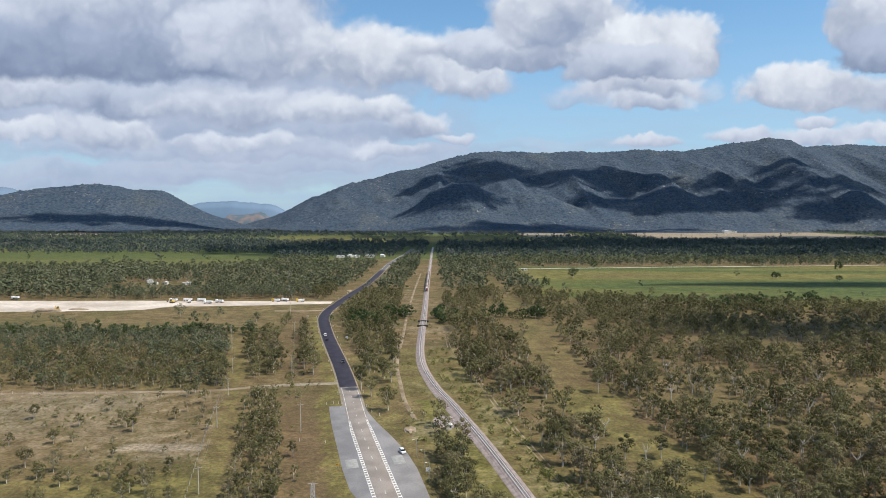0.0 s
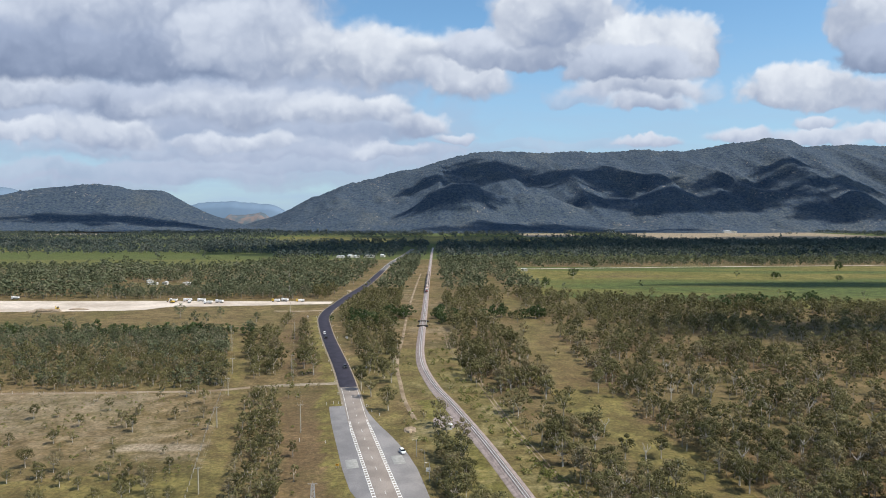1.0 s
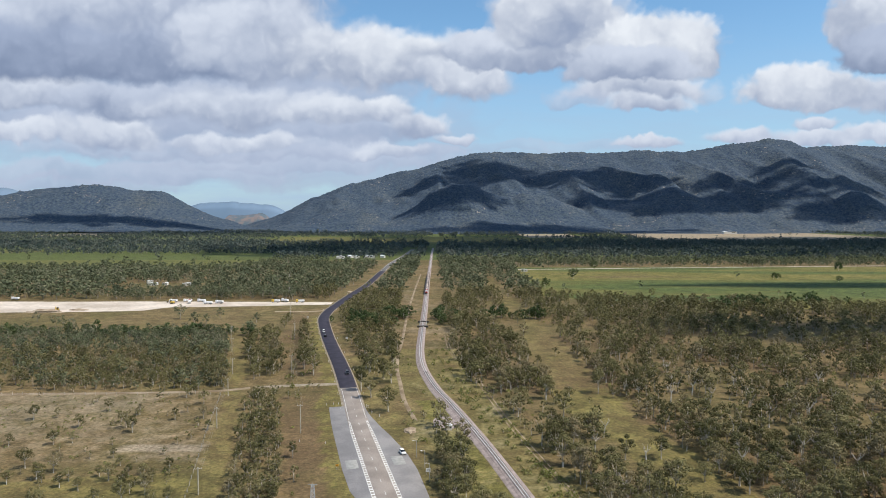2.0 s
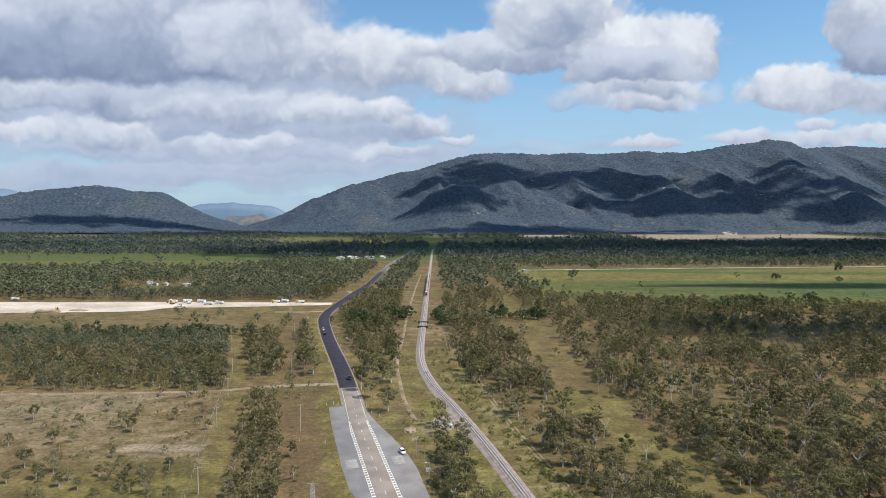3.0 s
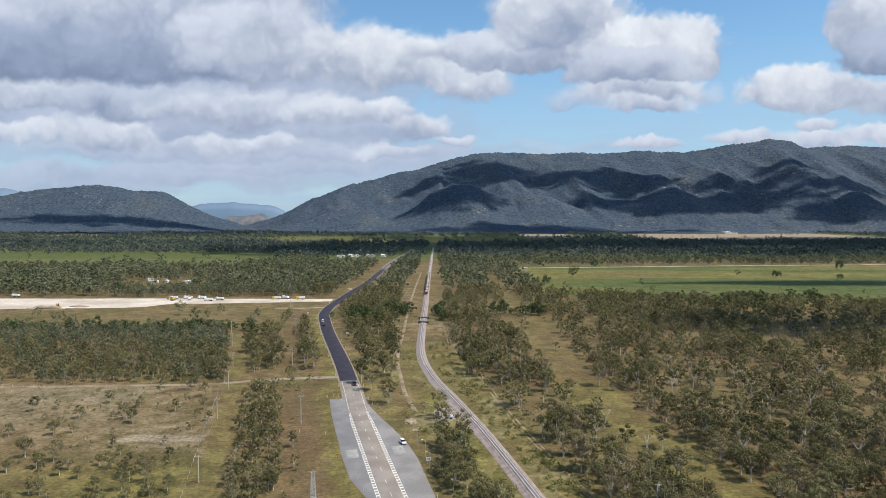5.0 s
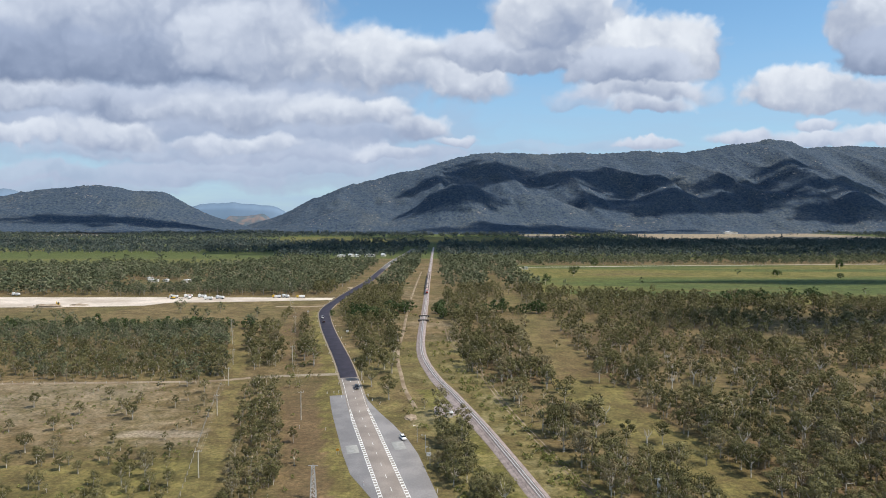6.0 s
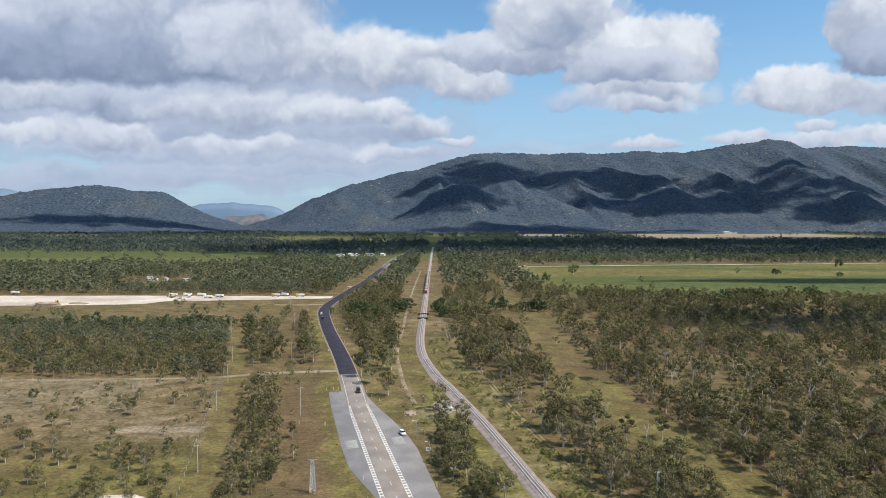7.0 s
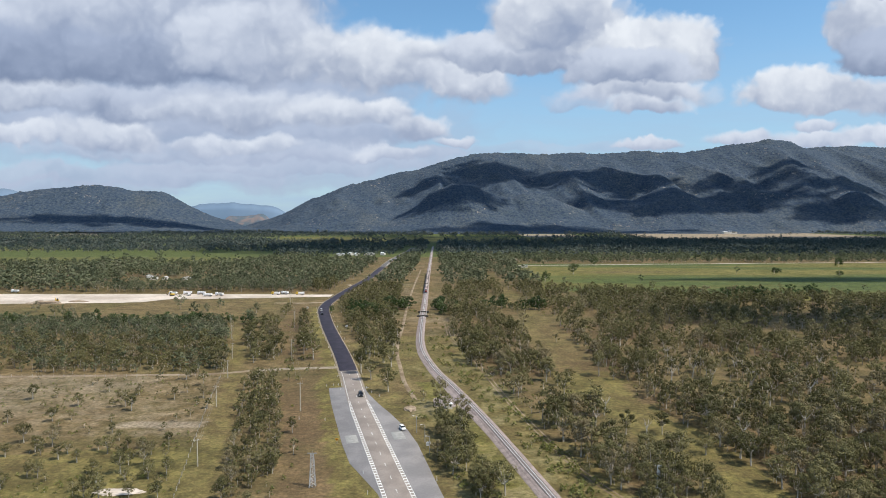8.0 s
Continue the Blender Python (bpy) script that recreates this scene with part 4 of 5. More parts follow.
def car(name, paint, label, tall=1.75):
    """A car that faces +y, on its wheels at z = 0."""
    ob = thing(name, None, label, "car")
    bm = bmesh.new()
    hull(bm, [(-2.35, 0.80, 0.78, 0.45, 0.85), (-2.2, 0.92, 0.86, 0.32, 1.02), (-0.6, 0.93, 0.88, 0.28, 1.06), (0.9, 0.93, 0.88, 0.28, 1.05),
              (1.9, 0.92, 0.82, 0.30, 0.96), (2.3, 0.84, 0.72, 0.42, 0.80)])
    body = part("body", bm, paint, ob)
    rear = -2.1
    bm = bmesh.new()
    hull(bm, [(rear, 0.84, 0.70, 1.0, 1.12), (rear + 0.25, 0.85, 0.68, 1.0, tall - 0.06), (0.2, 0.85, 0.66, 1.0, tall - 0.06), (1.15, 0.84, 0.72, 1.0, 1.10)])
    part("windows", bm, M_GLASS, ob, "dark tinted windows")
    bm = bmesh.new()
    box(bm, 0, (rear + 0.35) / 2, tall - 0.03, 1.34, 0.35 - rear, 0.07, None, 0.03)
    part("roof", bm, paint, ob)
    for sx in (-1, 1):
        for y in (-1.45, 1.45):
            wheel(ob, sx * 0.80, y, 0.36, 0.24)
        bm = bmesh.new()
        box(bm, sx * 0.66, 2.24, 0.78, 0.34, 0.12, 0.16, None, 0.02)
        part("headlight", bm, M_WHITE, body, "clear headlight")
        bm = bmesh.new()
        box(bm, sx * 0.74, -2.30, 0.88, 0.22, 0.10, 0.20, None, 0.02)
        part("tail_light", bm, M_RED, body, "red tail light")
        bm = bmesh.new()
        box(bm, sx * 1.02, 0.85, 1.10, 0.18, 0.10, 0.14, None, 0.02)
        part("mirror", bm, paint, body)
    return ob


DARK_CAR = car("dark_car", M_BLACK, "black four-wheel-drive car coming along the highway")
WHITE_CAR = car("white_car", M_WHITE, "white four-wheel-drive car driving away on fresh asphalt", tall=1.85)
BLACK_CAR = car("black_car", M_BLACK, "black car following a white car on fresh asphalt", tall=1.55)
parked = car("parked_car", M_WHITE, "white hatchback parked at the edge of the bay", tall=1.6)
parked.matrix_basis = pose(-14.6, 233, 0.06, 0, 0, 200) @ Matrix.Diagonal((0.92, 0.80, 0.90, 1))


# ---- train ----
def bogie(parent, y):
    bm = bmesh.new()
    for s in (-0.6, 0.6):
        for k in (-0.85, 0.85):
            rod(bm, (s - 0.06, y + k, 0.42), (s + 0.06, y + k, 0.42), 0.42, sides=12)
        box(bm, s * 1.5, y, 0.45, 0.12, 2.3, 0.3)
    part("bogie", bm, M_WAGON, parent)


def locomotive():
    ob = thing("locomotive", None, "red and white diesel locomotive hauling dark wagons", "train")
    bm = bmesh.new()
    box(bm, 0, 0, 1.05, 2.7, 17.0, 0.35, None, 0.05)
    part("underframe", bm, M_WAGON, ob)
    bm = bmesh.new()
    box(bm, 0, 1.3, 2.35, 2.3, 12.6, 2.3, None, 0.12)
    part("hood", bm, M_RED, ob, "red engine hood")
    bm = bmesh.new()
    box(bm, 0, -6.2, 2.65, 2.75, 2.5, 2.9, None, 0.15)
    cab = part("cab", bm, M_WHITE, ob, "white driver's cab")
    bm = bmesh.new()
    box(bm, 0, -7.46, 3.3, 2.1, 0.06, 0.75)
    part("windscreen", bm, M_GLASS, cab)
    bm = bmesh.new()
    box(bm, 0, -7.9, 1.9, 2.3, 1.0, 1.3, None, 0.1)
    part("nose", bm, M_RED, ob)
    for y in (-5.4, 5.4):
        bogie(ob, y)
    return ob


def wagon():
    ob = thing("freight_wagon", None, "dark open freight wagon heaped with pale crushed stone", "train wagon", "wagons of the train")
    bm = bmesh.new()
    box(bm, 0, 0, 1.0, 2.5, 13.6, 0.3, None, 0.04)
    part("underframe", bm, M_WAGON, ob)
    bm = bmesh.new()
    for s in (-1, 1):
        box(bm, s * 1.3, 0, 2.25, 0.08, 13.2, 2.2)
        for k in range(9):
            box(bm, s * 1.38, -6.2 + k * 1.55, 2.25, 0.08, 0.12, 2.2)
        box(bm, 0, s * 6.56, 2.25, 2.52, 0.08, 2.2)
    box(bm, 0, 0, 1.35, 2.5, 13.0, 0.3)
    part("hopper", bm, M_WAGON, ob)
    bm = bmesh.new()
    made = bmesh.ops.create_grid(bm, x_segments=6, y_segments=24, size=1)["verts"]
    for v in made:
        edge = max(abs(v.co.x), abs(v.co.y))
        v.co = Vector((v.co.x * 1.26, v.co.y * 6.5, 3.05 + 0.55 * (1 - edge ** 3) + 0.12 * noise.noise(v.co * 7)))
    part("load", bm, M_LOAD, ob, "heaped pale crushed stone")
    for y in (-4.7, 4.7):
        bogie(ob, y)
    return ob


TRAIN = [locomotive()]
TRAIN.append(wagon())
TRAIN += [copy_thing(TRAIN[1], Matrix()) for i in range(14)]


# ---- poles, signs and posts ----
def power_pole(x, y, high, turn, label="grey timber power pole with crossarm and insulators"):
    ob = thing("power_pole", pose(x, y, 0, 0, 0, turn), label, "power pole", "power poles")
    bm = bmesh.new()
    rod(bm, (0, 0, -0.3), (0, 0, high), 0.19, 0.13, 8)
    part("pole", bm, M_POLE, ob)
    bm = bmesh.new()
    box(bm, 0, 0.16, high - 0.5, 2.0, 0.10, 0.12)
    part("crossarm", bm, M_POLE, ob)
    for s in (-1.05, 0.35, 1.05):
        bm = bmesh.new()
        rod(bm, (s, 0.16, high - 0.43), (s, 0.16, high - 0.2), 0.06, 0.04, 6)
        part("insulator", bm, M_WHITE, ob, "pale insulator")
    return ob


def wires(spots, high, turn):
    for (ax, ay), (bx, by) in zip(spots, spots[1:]):
        ob = None
        for s in (-1.05, 0.35, 1.05):
            bm = bmesh.new()
            c, n = math.cos(radians(turn)), math.sin(radians(turn))
            pts = []
            for k in range(9):
                t = k / 8
                pts.append((ax + (bx - ax) * t + s * c, ay + (by - ay) * t + s * n, high - 0.2 - 4 * 0.9 * t * (1 - t)))
            for p, q in zip(pts, pts[1:]):
                rod(bm, p, q, 0.018, 0.018, 3)
            if ob is None:
                ob = thing("power_line", None, "thin sagging wires between timber power poles", "power line", "power lines")
            part("wire", bm, M_WIRE, ob)


LINE_A = [(-75.3, 198), (-91.4, 261.4), (-102.3, 308.7), (-114, 352), (-133, 410), (-148, 455)]
LINE_B = [(-38, 150), (-56.2, 255.2), (-80.7, 347), (-103, 452), (-131, 560), (-160, 680), (-195, 830), (-225, 980)]
for x, y in LINE_A:
    power_pole(x, y, 8.6, 15)
for x, y in LINE_B[1:]:
    power_pole(x, y, 11.5, 13)
wires(LINE_A, 8.6, 15)
wires(LINE_B[1:], 11.5, 13)


def lattice_mast(x, y, high, wide, mat, label):
    ob = thing("lattice_mast", pose(x, y, 0), label, "mast")
    corner = [(-1, -1), (1, -1), (1, 1), (-1, 1)]
    n = 9

    def at(i, k):
        w = wide / 2 * (1 - 0.55 * k / n)
        return (corner[i % 4][0] * w, corner[i % 4][1] * w, high * k / n)
    for i in range(4):
        bm = bmesh.new()
        rod(bm, (at(i, 0)[0], at(i, 0)[1], -0.2), at(i, n), 0.06, 0.05, 5)
        part("leg", bm, mat, ob)
        bm = bmesh.new()
        for k in range(n):
            rod(bm, at(i, k), at(i + 1, k + 1), 0.035, 0.035, 4)
            rod(bm, at(i + 1, k), at(i, k + 1), 0.035, 0.035, 4)
            rod(bm, at(i, k + 1), at(i + 1, k + 1), 0.03, 0.03, 4)
        part("bracing", bm, mat, ob)
    bm = bmesh.new()
    box(bm, 0, 0, high + 0.1, wide * 1.6, 0.12, 0.12)
    rod(bm, (0, 0, high), (0, 0, high + 0.8), 0.05, 0.03, 5)
    part("top_arm", bm, mat, ob)
    return ob


lattice_mast(-37.0, 182.6, 9.6, 1.7, M_STEEL, "grey galvanised steel lattice mast in brown grass")
lattice_mast(57.4, 172.0, 10.2, 1.1, M_WHITE, "white steel lattice mast among eucalypts")


def lamp_post(x, y, high, turn):
    ob = thing("lamp_post", pose(x, y, 0, 0, 0, turn), "slim grey steel lamp post beside the parking bay", "lamp post", "lamp posts")
    bm = bmesh.new()
    rod(bm, (0, 0, 0), (0, 0, high), 0.10, 0.06, 8)
    part("post", bm, M_STEEL, ob)
    bm = bmesh.new()
    rod(bm, (0, 0, high - 0.05), (-1.0, 0, high + 0.15), 0.04, 0.04, 6)
    part("arm", bm, M_STEEL, ob)
    bm = bmesh.new()
    box(bm, -1.2, 0, high + 0.14, 0.6, 0.22, 0.12, None, 0.03)
    part("lamp_head", bm, M_WHITE, ob, "pale lamp head")


for x, y in ((-9.4, 229.5), (-6.2, 219.5), (-4.4, 208.0)):
    lamp_post(x, y, 6.0, 10)


def sign(x, y, mat, wide, tall, label, high=1.2, turn=0):
    ob = thing("road_sign", pose(x, y, 0, 0, 0, turn), label, "road sign", "road signs")
    for s in (-0.3, 0.3):
        bm = bmesh.new()
        rod(bm, (s * wide, 0, 0), (s * wide, 0, high + tall), 0.04, 0.04, 6)
        part("post", bm, M_STEEL, ob)
    bm = bmesh.new()
    box(bm, 0, -0.07, high + tall / 2, wide, 0.05, tall, None, 0.02)
    board = part("panel", bm, mat, ob)
    bm = bmesh.new()
    for k in range(2):
        box(bm, 0, -0.105, high + tall * (0.35 + 0.3 * k), wide * 0.7, 0.012, tall * 0.1)
    part("lettering", bm, M_BLACK, board, "dark unreadable bars of writing")


sign(-4.9, 213.0, M_WHITE, 1.5, 1.3, "white board sign beside the parking bay")
sign(-35.8, 218, M_AMBER, 1.0, 0.7, "amber board sign at the bay's edge")
sign(-66, 447, M_WHITE, 1.6, 1.2, "white board sign beside the highway bend")
sign(-58, 366 + 77, M_WHITE, 1.0, 1.0, "white board sign beside the highway bend")
sign(-112, 540, M_WHITE, 1.2, 1.2, "white board sign beside the highway bend")


def guide_posts():
    line = ROAD_LINE
    s = side_of(line)
    first = None
    for i in range(8, len(line), 12):
        y = line[i, 1]
        if y < 285 or y > 760:
            continue
        for k in (-6.0, 6.0):
            p = line[i] + s[i] * k
            if first is None:
                first = thing("guide_post", pose(p[0], p[1], 0), "white plastic guide post beside the highway", "guide post", "guide posts")
                bm = bmesh.new()
                box(bm, 0, 0, 0.55, 0.14, 0.07, 1.1, None, 0.02)
                part("post", bm, M_WHITE, first)
                bm = bmesh.new()
                box(bm, 0, -0.045, 0.9, 0.08, 0.02, 0.12)
                part("reflector", bm, M_RED, first, "red reflector")
            else:
                copy_thing(first, pose(p[0], p[1], 0))
    for x, y in ((-52.6, 293), (-49.8, 294.5), (-47.6, 294.5), (-46.0, 294.6), (-54.5, 245), (-44.3, 243), (-23.8, 192), (-20.8, 177.5), (-31, 282), (-27.2, 276.5), (-1.8, 187), (-34.2, 290)):
        copy_thing(first, pose(x, y, 0) @ Matrix.Diagonal((1.2, 1.2, 1.1, 1)))


guide_posts()


def fence():
    ob = thing("paddock_fence", None, "timber post and wire fence along the paddock", "fence")
    pts = [(power_x(y) - 4.0, y) for y in np.arange(175, 312, 5.0)] + [(power_x(311.0) - 4.0 - k, 311.0) for k in np.arange(5, 130, 5.0)]
    me = bpy.data.meshes.new("post")
    bm = bmesh.new()
    rod(bm, (0, 0, -0.2), (0, 0, 1.3), 0.09, 0.08, 6)
    bm.to_mesh(me)
    bm.free()
    me.materials.append(M_POLE)
    for x, y in pts:
        p = new("post", me)
        p.parent, p.location = ob, (x, y, 0)
    for z in (0.5, 0.85, 1.2):
        bm = bmesh.new()
        for (ax, ay), (bx, by) in zip(pts, pts[1:]):
            rod(bm, (ax, ay, z), (bx, by, z), 0.012, 0.012, 3)
        part("wire", bm, M_WIRE, ob)


fence()


# ---- mounds, boxes, sheds and machines ----
def mound(x, y, rx, ry, high, mat, label, seed):
    bm = bmesh.new()
    bmesh.ops.create_icosphere(bm, subdivisions=4, radius=1)
    for v in bm.verts:
        k = 1 + 0.35 * noise.noise(v.co * 1.8 + Vector((seed, 0, 0))) + 0.12 * noise.noise(v.co * 6)
        v.co = Vector((v.co.x * rx * k, v.co.y * ry * k, max(-0.05, v.co.z * high * k)))
    ob = part("mound", bm, mat, None, label, category="mound")
    ob.location = (x, y, 0)


mound(-13.2, 258, 2.4, 3.2, 0.9, M_DIRT, "pale heap of gravel beside the bay", 1)
mound(1.0, 268, 4.6, 9.0, 0.35, M_BALLAST, "low spread of pinkish gravel beside the railway", 4)
mound(-90, 179, 7.5, 2.6, 0.5, M_EARTH, "low pale spread of bare earth in grass", 6)
mound(-352, 578, 16.0, 4.0, 2.6, M_DIRT, "brown heap of spoil at the earthworks", 12)
mound(-330, 590, 9.0, 3.0, 1.6, M_DIRT, "brown heap of spoil at the earthworks", 15)


def hut(x, y, wide, deep, high, label, turn=0, name="shed", gable=0.9):
    """A small building with walls, a pitched roof, a door and windows."""
    ob = thing(name, pose(x, y, 0, 0, 0, turn), label, "building")
    bm = bmesh.new()
    box(bm, 0, 0, high / 2, wide, deep, high)
    wall = part("wall", bm, M_WALL, ob)
    bm = bmesh.new()
    o = 0.3
    prof = [(-wide / 2 - o, high - 0.05), (0, high + gable), (wide / 2 + o, high - 0.05), (wide / 2 + o, high + 0.08), (0, high + gable + 0.14), (-wide / 2 - o, high + 0.08)]
    rings = [[bm.verts.new((px, s * (deep / 2 + o), pz)) for px, pz in prof] for s in (-1, 1)]
    for i in range(6):
        bm.faces.new((rings[0][i], rings[0][(i + 1) % 6], rings[1][(i + 1) % 6], rings[1][i]))
    bm.faces.new((rings[0][0], rings[0][1], rings[0][4], rings[0][5]))
    bm.faces.new((rings[0][1], rings[0][2], rings[0][3], rings[0][4]))
    bm.faces.new((rings[1][0], rings[1][1], rings[1][4], rings[1][5]))
    bm.faces.new((rings[1][1], rings[1][2], rings[1][3], rings[1][4]))
    bmesh.ops.recalc_face_normals(bm, faces=bm.faces)
    part("roof", bm, M_TIN, ob, "pale tin roof")
    bm = bmesh.new()
    box(bm, -wide * 0.2, -deep / 2 - 0.03, min(2.1, high * 0.85) / 2, min(1.0, wide * 0.4), 0.06, min(2.1, high * 0.85))
    part("door", bm, M_POLE, wall)
    bm = bmesh.new()
    box(bm, wide * 0.22, -deep / 2 - 0.03, high * 0.6, wide * 0.25, 0.06, high * 0.3)
    part("window", bm, M_GLASS, wall)


hut(2.2, 259.5, 2.6, 2.0, 1.9, "small pale trackside equipment hut", 12, "equipment_hut", 0.15)
for x, y, w, d, t in ((-203, 1300, 16, 10, 10), (-186, 1320, 10, 8, 60), (-172, 1310, 9, 7, 30), (-148, 1318, 22, 9, 5), (-122, 1330, 12, 8, 80)):
    hut(x, y, w, d, 4.0, "white tin-roofed farm building among trees", t, "farmhouse", 1.6)
for x, y, w, d, t in ((-356, 803, 11, 6, 5), (-342, 806, 6, 5, 0), (-313, 800, 10, 6, 10), (-372, 830, 7, 5, 40)):
    hut(x, y, w, d, 2.8, "white tin-roofed house in the woodland clearing", t, "house", 0.8)
hut(1330, 3050, 60, 25, 9, "long white farm shed by pale fields", 0, "farm_shed", 4)
hut(800, 3120, 36, 18, 7, "white farm shed by pale fields", 0, "farm_shed", 3)
hut(124, 1000, 9, 5, 3.4, "weathered stockyard shelter beside the farm road", 0, "shelter", 0.5)


def truck(x, y, turn, paint, label):
    ob = thing("tip_truck", pose(x, y, 0.5, 0, 0, turn), label, "truck", "machines at the earthworks")
    bm = bmesh.new()
    box(bm, 0, 3.0, 1.9, 2.4, 2.0, 2.4, None, 0.15)
    cab = part("cab", bm, paint, ob)
    bm = bmesh.new()
    box(bm, 0, 4.02, 2.3, 2.0, 0.06, 0.8)
    part("windscreen", bm, M_GLASS, cab)
    bm = bmesh.new()
    box(bm, 0, -1.2, 1.95, 2.5, 5.6, 1.6, None, 0.1)
    part("tipper_body", bm, M_WHITE, ob)
    bm = bmesh.new()
    box(bm, 0, 0, 0.85, 1.0, 8.0, 0.3)
    part("chassis", bm, M_WAGON, ob)
    for s in (-1, 1):
        for k in (3.0, -1.8, -3.1):
            wheel(ob, s * 1.05, k, 0.5, 0.35)


def excavator(x, y, turn):
    ob = thing("excavator", pose(x, y, 0.5, 0, 0, turn), "yellow tracked excavator on the earthworks", "excavator", "machines at the earthworks")
    for s in (-1, 1):
        bm = bmesh.new()
        box(bm, s * 1.2, 0, 0.5, 0.6, 4.0, 0.9, None, 0.25)
        part("track", bm, M_WAGON, ob)
    bm = bmesh.new()
    box(bm, 0, -0.4, 1.7, 2.6, 3.4, 1.3, None, 0.2)
    part("body", bm, M_YELLOW, ob)
    bm = bmesh.new()
    box(bm, -0.7, 1.0, 2.6, 1.0, 1.5, 1.7, None, 0.15)
    part("cab", bm, M_GLASS, ob)
    bm = bmesh.new()
    rod(bm, (0.4, 1.2, 1.9), (0.4, 4.2, 4.4), 0.3, 0.22, 6)
    rod(bm, (0.4, 4.2, 4.4), (0.4, 6.2, 2.0), 0.22, 0.16, 6)
    part("boom", bm, M_YELLOW, ob)
    bm = bmesh.new()
    box(bm, 0.4, 6.2, 1.3, 1.1, 0.9, 1.2, None, 0.2)
    part("bucket", bm, M_WAGON, ob)


for x, y, t, p in ((-265, 642, 80, M_WHITE), (-252, 645, 95, M_WHITE), (-247, 636, 20, M_RED), (-238, 644, 80, M_WHITE), (-226, 628, 88, M_WHITE), (-217, 634, 75, M_WHITE),
                   (-164, 641, 85, M_YELLOW), (-156, 645, 60, M_WHITE), (-140, 640, 95, M_YELLOW), (-432, 660, 80, M_WHITE)):
    truck(x, y, t, p, "red-cabbed tip truck on pale bare earth" if p is M_RED else "white tip truck parked on pale bare earth")
excavator(-262, 632, 70)
excavator(-345, 584, 200)


# ---- single trees, dead trees, shrubs and tufts ----
LUSH_FORMS = [gum_tree(500 + i, 13, 520, 0.042, 6, 1.5, low=0.22) for i in range(5)]
tree_things([(175.3, 882.5), (452, 884), (511, 845), (445, 880), (610, 1010), (120, 770), (240, 1040)], LUSH_FORMS, 14.0,
            "round dark green tree standing alone in the paddock", "paddock trees", M_LUSH)


def lush_grove():
    rng = np.random.default_rng(12)
    spots = []
    for cx, cy, rx, ry, n in ((-62, 520, 24, 18, 30), (-36, 548, 10, 12, 12), (-3, 545, 6, 30, 14), (8, 540, 6, 12, 5), (46, 545, 10, 10, 8), (78, 540, 9, 9, 7), (280, 600, 40, 14, 22), (360, 640, 30, 20, 14), (-215, 468, 70, 7, 42), (-310, 470, 40, 8, 18)):
        spots += [(cx + rng.normal() * rx * 0.6, cy + rng.normal() * ry * 0.6) for k in range(n)]
    spots = np.array(spots)
    d, s = near_line(RAIL_LINE, spots[:, 0], spots[:, 1])
    return spots[(d > 6.5)]


forest("green_grove", lush_grove(), [whole(gum_tree(550 + i, 10, 190, 0.066, 4, 1.5, low=0.2, limbs=1)) for i in range(5)], 10.5, [M_LUSH, M_BARK], "dense dark green trees along a creek")


def verge_grove():
    line = stretch(RAIL_LINE, 178, 236)
    s = side_of(line)
    rng = np.random.default_rng(31)
    spots = []
    for k in range(30):
        i = rng.integers(0, len(line))
        spots.append(tuple(line[i] - s[i] * rng.uniform(14, 14 + 11 * (1 - abs(line[i, 1] - 208) / 60))))
    return spots


tree_things(verge_grove(), LUSH_FORMS[:3] + NEAR_FORMS[:3], 8.2, "bushy olive-green eucalypt between highway and railway", "trees between highway and railway")


def dead_tree(x, y, high, seed):
    rng = np.random.default_rng(seed)
    bm = bmesh.new()
    tip = Vector((rng.uniform(-0.6, 0.6), rng.uniform(-0.6, 0.6), high * 0.55))
    rod(bm, (0, 0, -0.2), tip, 0.26, 0.17, 7)
    for k in range(5):
        a = k * 1.3 + rng.uniform(0, 1)
        q = tip + Vector((math.cos(a) * high * 0.16, math.sin(a) * high * 0.16, high * rng.uniform(0.15, 0.3)))
        rod(bm, tip, q, 0.13, 0.07, 5)
        rod(bm, q, q + Vector((math.cos(a + 0.7) * high * 0.1, math.sin(a + 0.7) * high * 0.1, high * 0.14)), 0.07, 0.03, 4)
    ob = thing("dead_tree", pose(x, y, 0), "bleached bare dead eucalypt", "tree", "dead trees")
    part("trunk", bm, M_DEAD, ob)


M_DEAD = material("bleached_wood", two_tone((0.42, 0.39, 0.35), (0.58, 0.55, 0.50), 1.0), 0.9)
for k, (x, y, h) in enumerate(((132, 262, 11), (128, 331, 9), (113, 322, 8), (119, 310, 8), (160, 300, 9), (172, 285, 10), (62, 250, 8), (180, 240, 11), (150, 236, 8), (100, 215, 9), (104, 296, 9), (122, 296, 8), (137, 290, 10), (143, 318, 8), (152, 268, 10), (112, 250, 9), (168, 254, 9), (126, 226, 10), (138, 214, 8), (98, 330, 8), (186, 322, 9), (70, 222, 7), (54, 192, 9), (120, 348, 8))):
    dead_tree(x, y, h, k + 40)


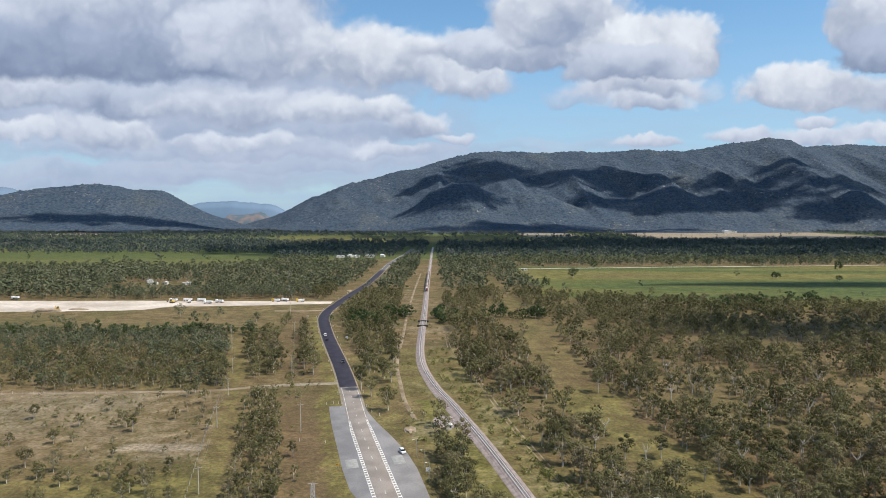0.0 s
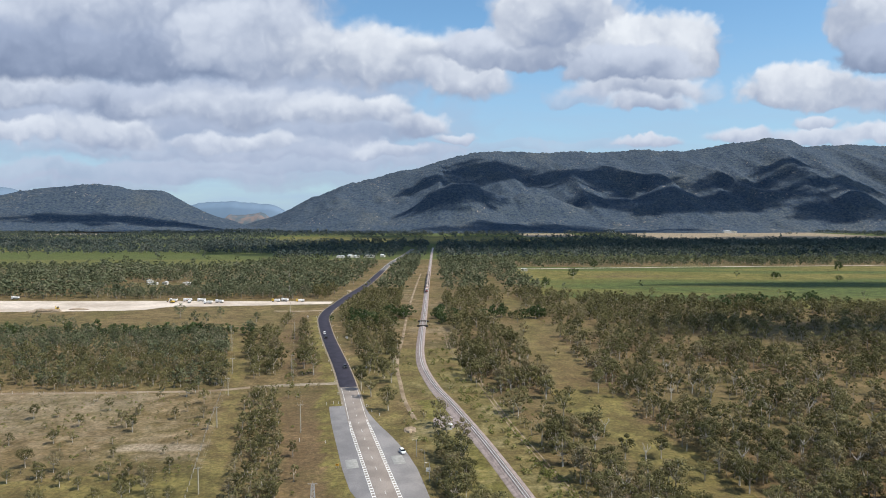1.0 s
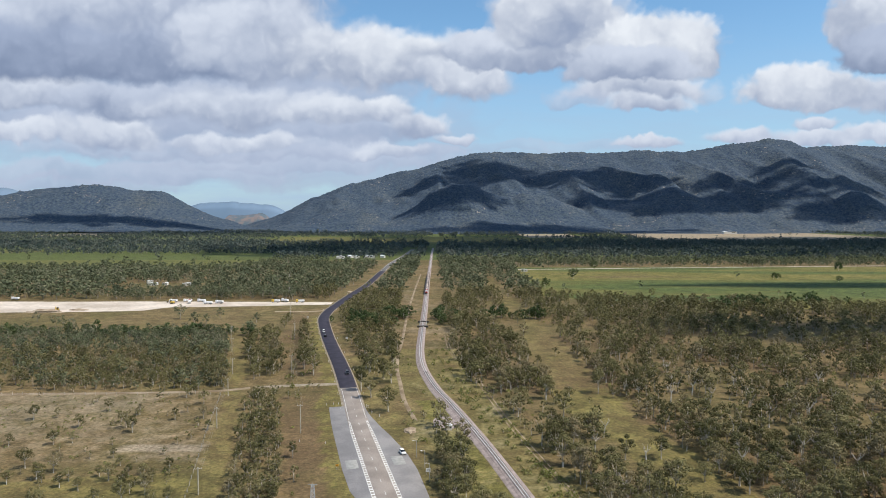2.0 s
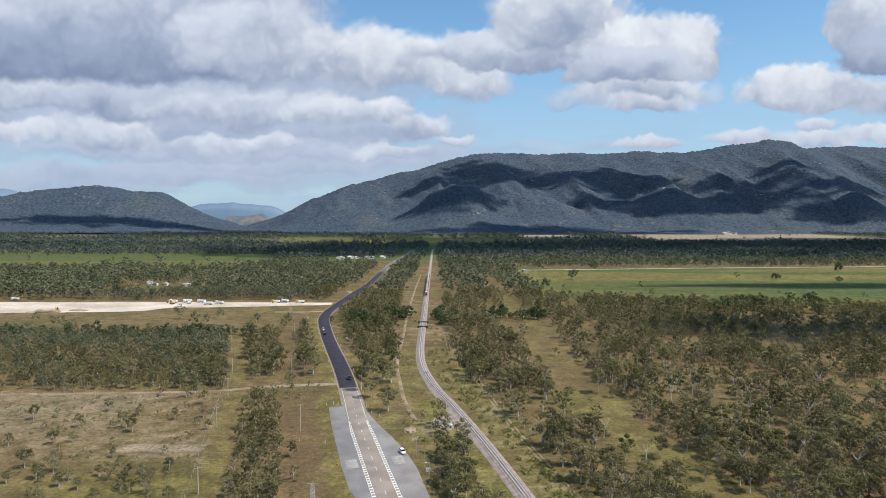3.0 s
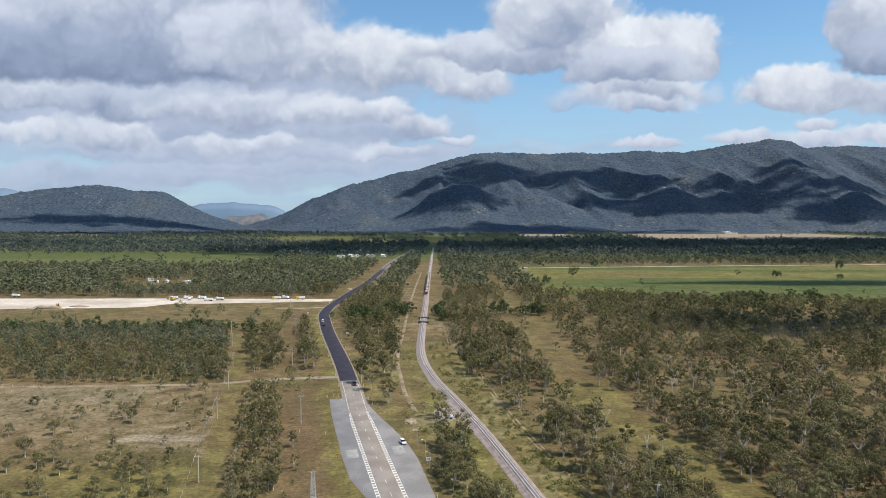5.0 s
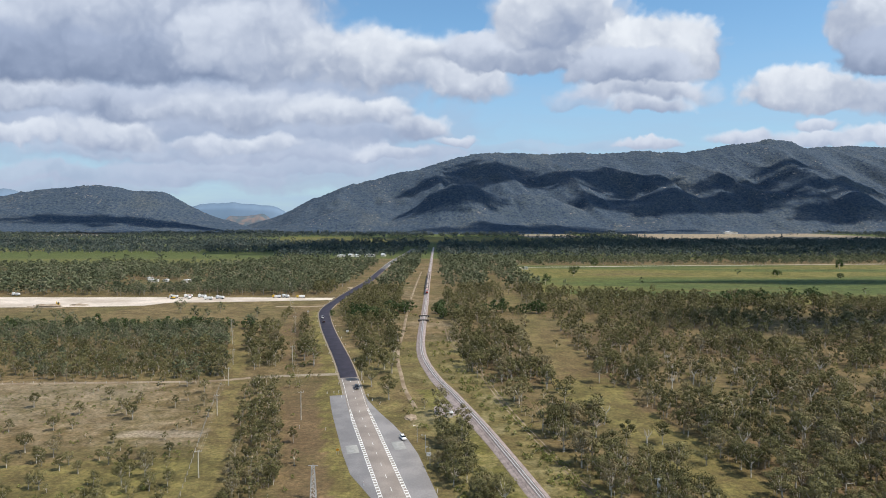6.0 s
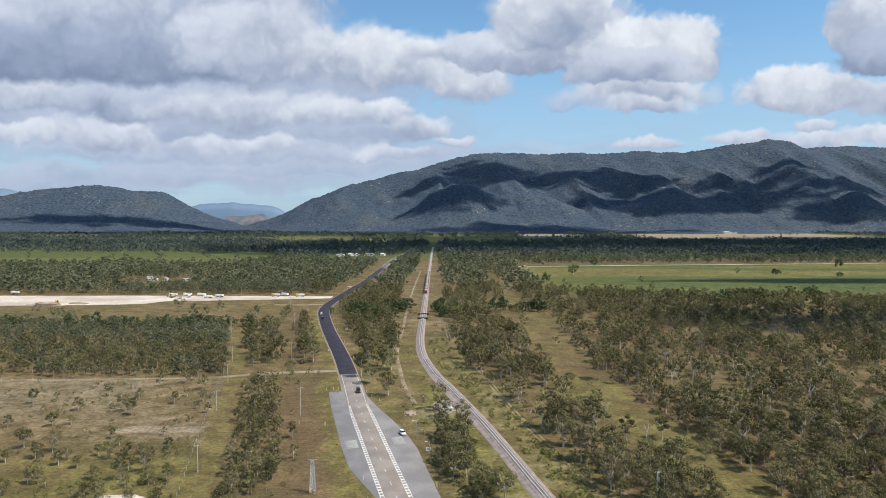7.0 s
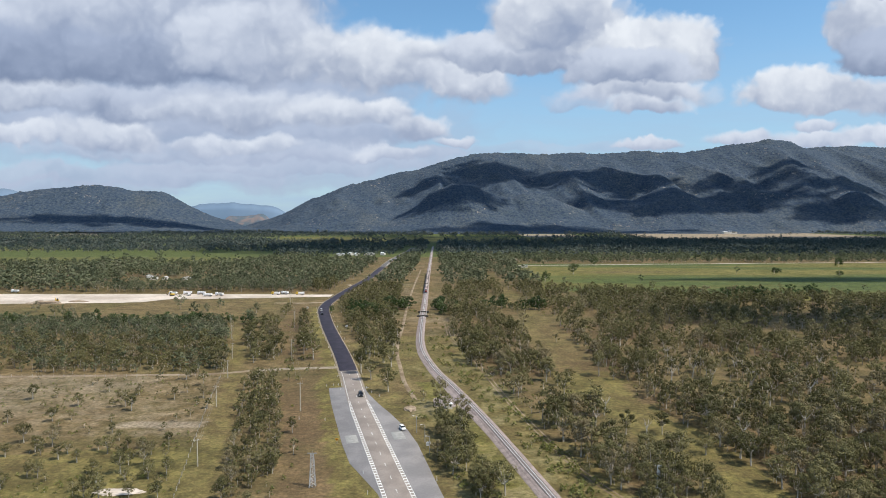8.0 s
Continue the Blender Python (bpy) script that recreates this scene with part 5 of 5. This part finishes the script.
def low_plants():
    rng = np.random.default_rng(77)
    # shrubs: paddock, rail verges, between the trees
    n = 11000
    y = 165 + 420 * rng.uniform(size=n) ** 1.3
    x = rng.uniform(-0.72, 0.72, n) * y
    lush, bare, rust, trees = zones(x, y)
    rd, rs = near_line(ROAD_LINE, x, y)
    rl, rt = near_line(RAIL_LINE, x, y)
    far = (rl > 5.5) & ((rd > 18) | ((y > 300) & (rd > 8)))
    keep = far & (rng.uniform(size=n) < np.where((rt > 4) & (rt < 17) & (y < 420), 0.9, np.where(np.abs(rt) < 26, 0.30, np.where(trees < 0.04, 0.0, np.where((x < power_x(y) - 6) & (y < 312), 0.6, 0.25))))) & (fbm(x, y, 18, 3, 61) > np.where((rt > 4) & (rt < 17), -0.45, 0.05))
    # young trees and undergrowth in the woods
    young = sow(-200, 260, 165, 440, 4.6, 91)
    young = young[rng.uniform(size=len(young)) < 0.75]
    forms = [whole(gum_tree(650 + i, 6, 40, 0.085, 3, 1.25, low=0.34, limbs=1)) for i in range(6)]
    forest("saplings", young, forms, 5.2, [M_LEAF, M_BARK], "grey-green young eucalypts and undergrowth in the woods", "saplings")
    strip = sow(-112, -44, 178, 317, 3.4, 93)
    strip = strip[(strip[:, 0] > power_x(strip[:, 1]) + 9) & (strip[:, 0] < power_x(strip[:, 1]) + 31) & (fbm(strip[:, 0], strip[:, 1], 20, 3, 8) > -0.05)]
    forest("saplings", strip, forms, 9.0, [M_LEAF, M_BARK], "crowded pale olive saplings beside the power line", "saplings")
    canopy = sow(-330, -112, 312, 484, 5.6, 95)
    forest("saplings", canopy[(canopy[:, 0] < power_x(canopy[:, 1]) - 3) & (fbm(canopy[:, 0], canopy[:, 1], 26, 3, 9) > -0.15)], forms, 9.5, [M_FAR, M_GREY], "crowded young eucalypts closing the wood", "saplings")
    forms = [whole(gum_tree(600 + i, 6, 52, 0.15, 3, 2.2, low=0.12)) for i in range(5)]
    forest("shrubs", np.c_[x, y][keep], forms, 1.7, [M_SHRUB, M_BARK], "low olive shrubs and saplings in the grass", "shrubs")


M_SHRUB = leafy("shrub_leaf", (0.150, 0.165, 0.050), (0.235, 0.240, 0.078), (0.24, 0.205, 0.10))
low_plants()


# ---- what moves ----
def along(line, run):
    """Place and heading at a distance along a line."""
    steps = np.r_[0, np.cumsum(np.linalg.norm(np.diff(line, axis=0), axis=1))]
    x, y = np.interp(run, steps, line[:, 0]), np.interp(run, steps, line[:, 1])
    bx, by = np.interp(run + 2, steps, line[:, 0]), np.interp(run + 2, steps, line[:, 1])
    return x, y, math.degrees(math.atan2(-(bx - x), by - y))


def run_at(line, y):
    steps = np.r_[0, np.cumsum(np.linalg.norm(np.diff(line, axis=0), axis=1))]
    return np.interp(y, line[:, 1], steps)


def drive(ob, line, y0, y1, offset, away, z):
    r0, r1 = run_at(line, y0), run_at(line, y1)
    rows = []
    for k in range(17):
        x, y, h = along(line, r0 + (r1 - r0) * k / 16)
        rows.append((k * 0.5, pose(x, y, z, 0, 0, h) @ pose(offset, 0, 0, 0, 0, 0 if away else 180)))
    walk(ob, rows)


def motions():
    drive(DARK_CAR, ROAD_LINE, 377, 277, 1.8, False, 0.08)
    drive(WHITE_CAR, ROAD_LINE, 462, 534, -1.8, True, 0.085)
    drive(BLACK_CAR, ROAD_LINE, 446, 512, -1.8, True, 0.085)
    for k, ob in enumerate(TRAIN):
        back = 0 if k == 0 else 16.0 + 14.6 * (k - 1)
        drive(ob, RAIL_LINE, 732 + back, 661 + back, 0, True, 0.89)


motions()
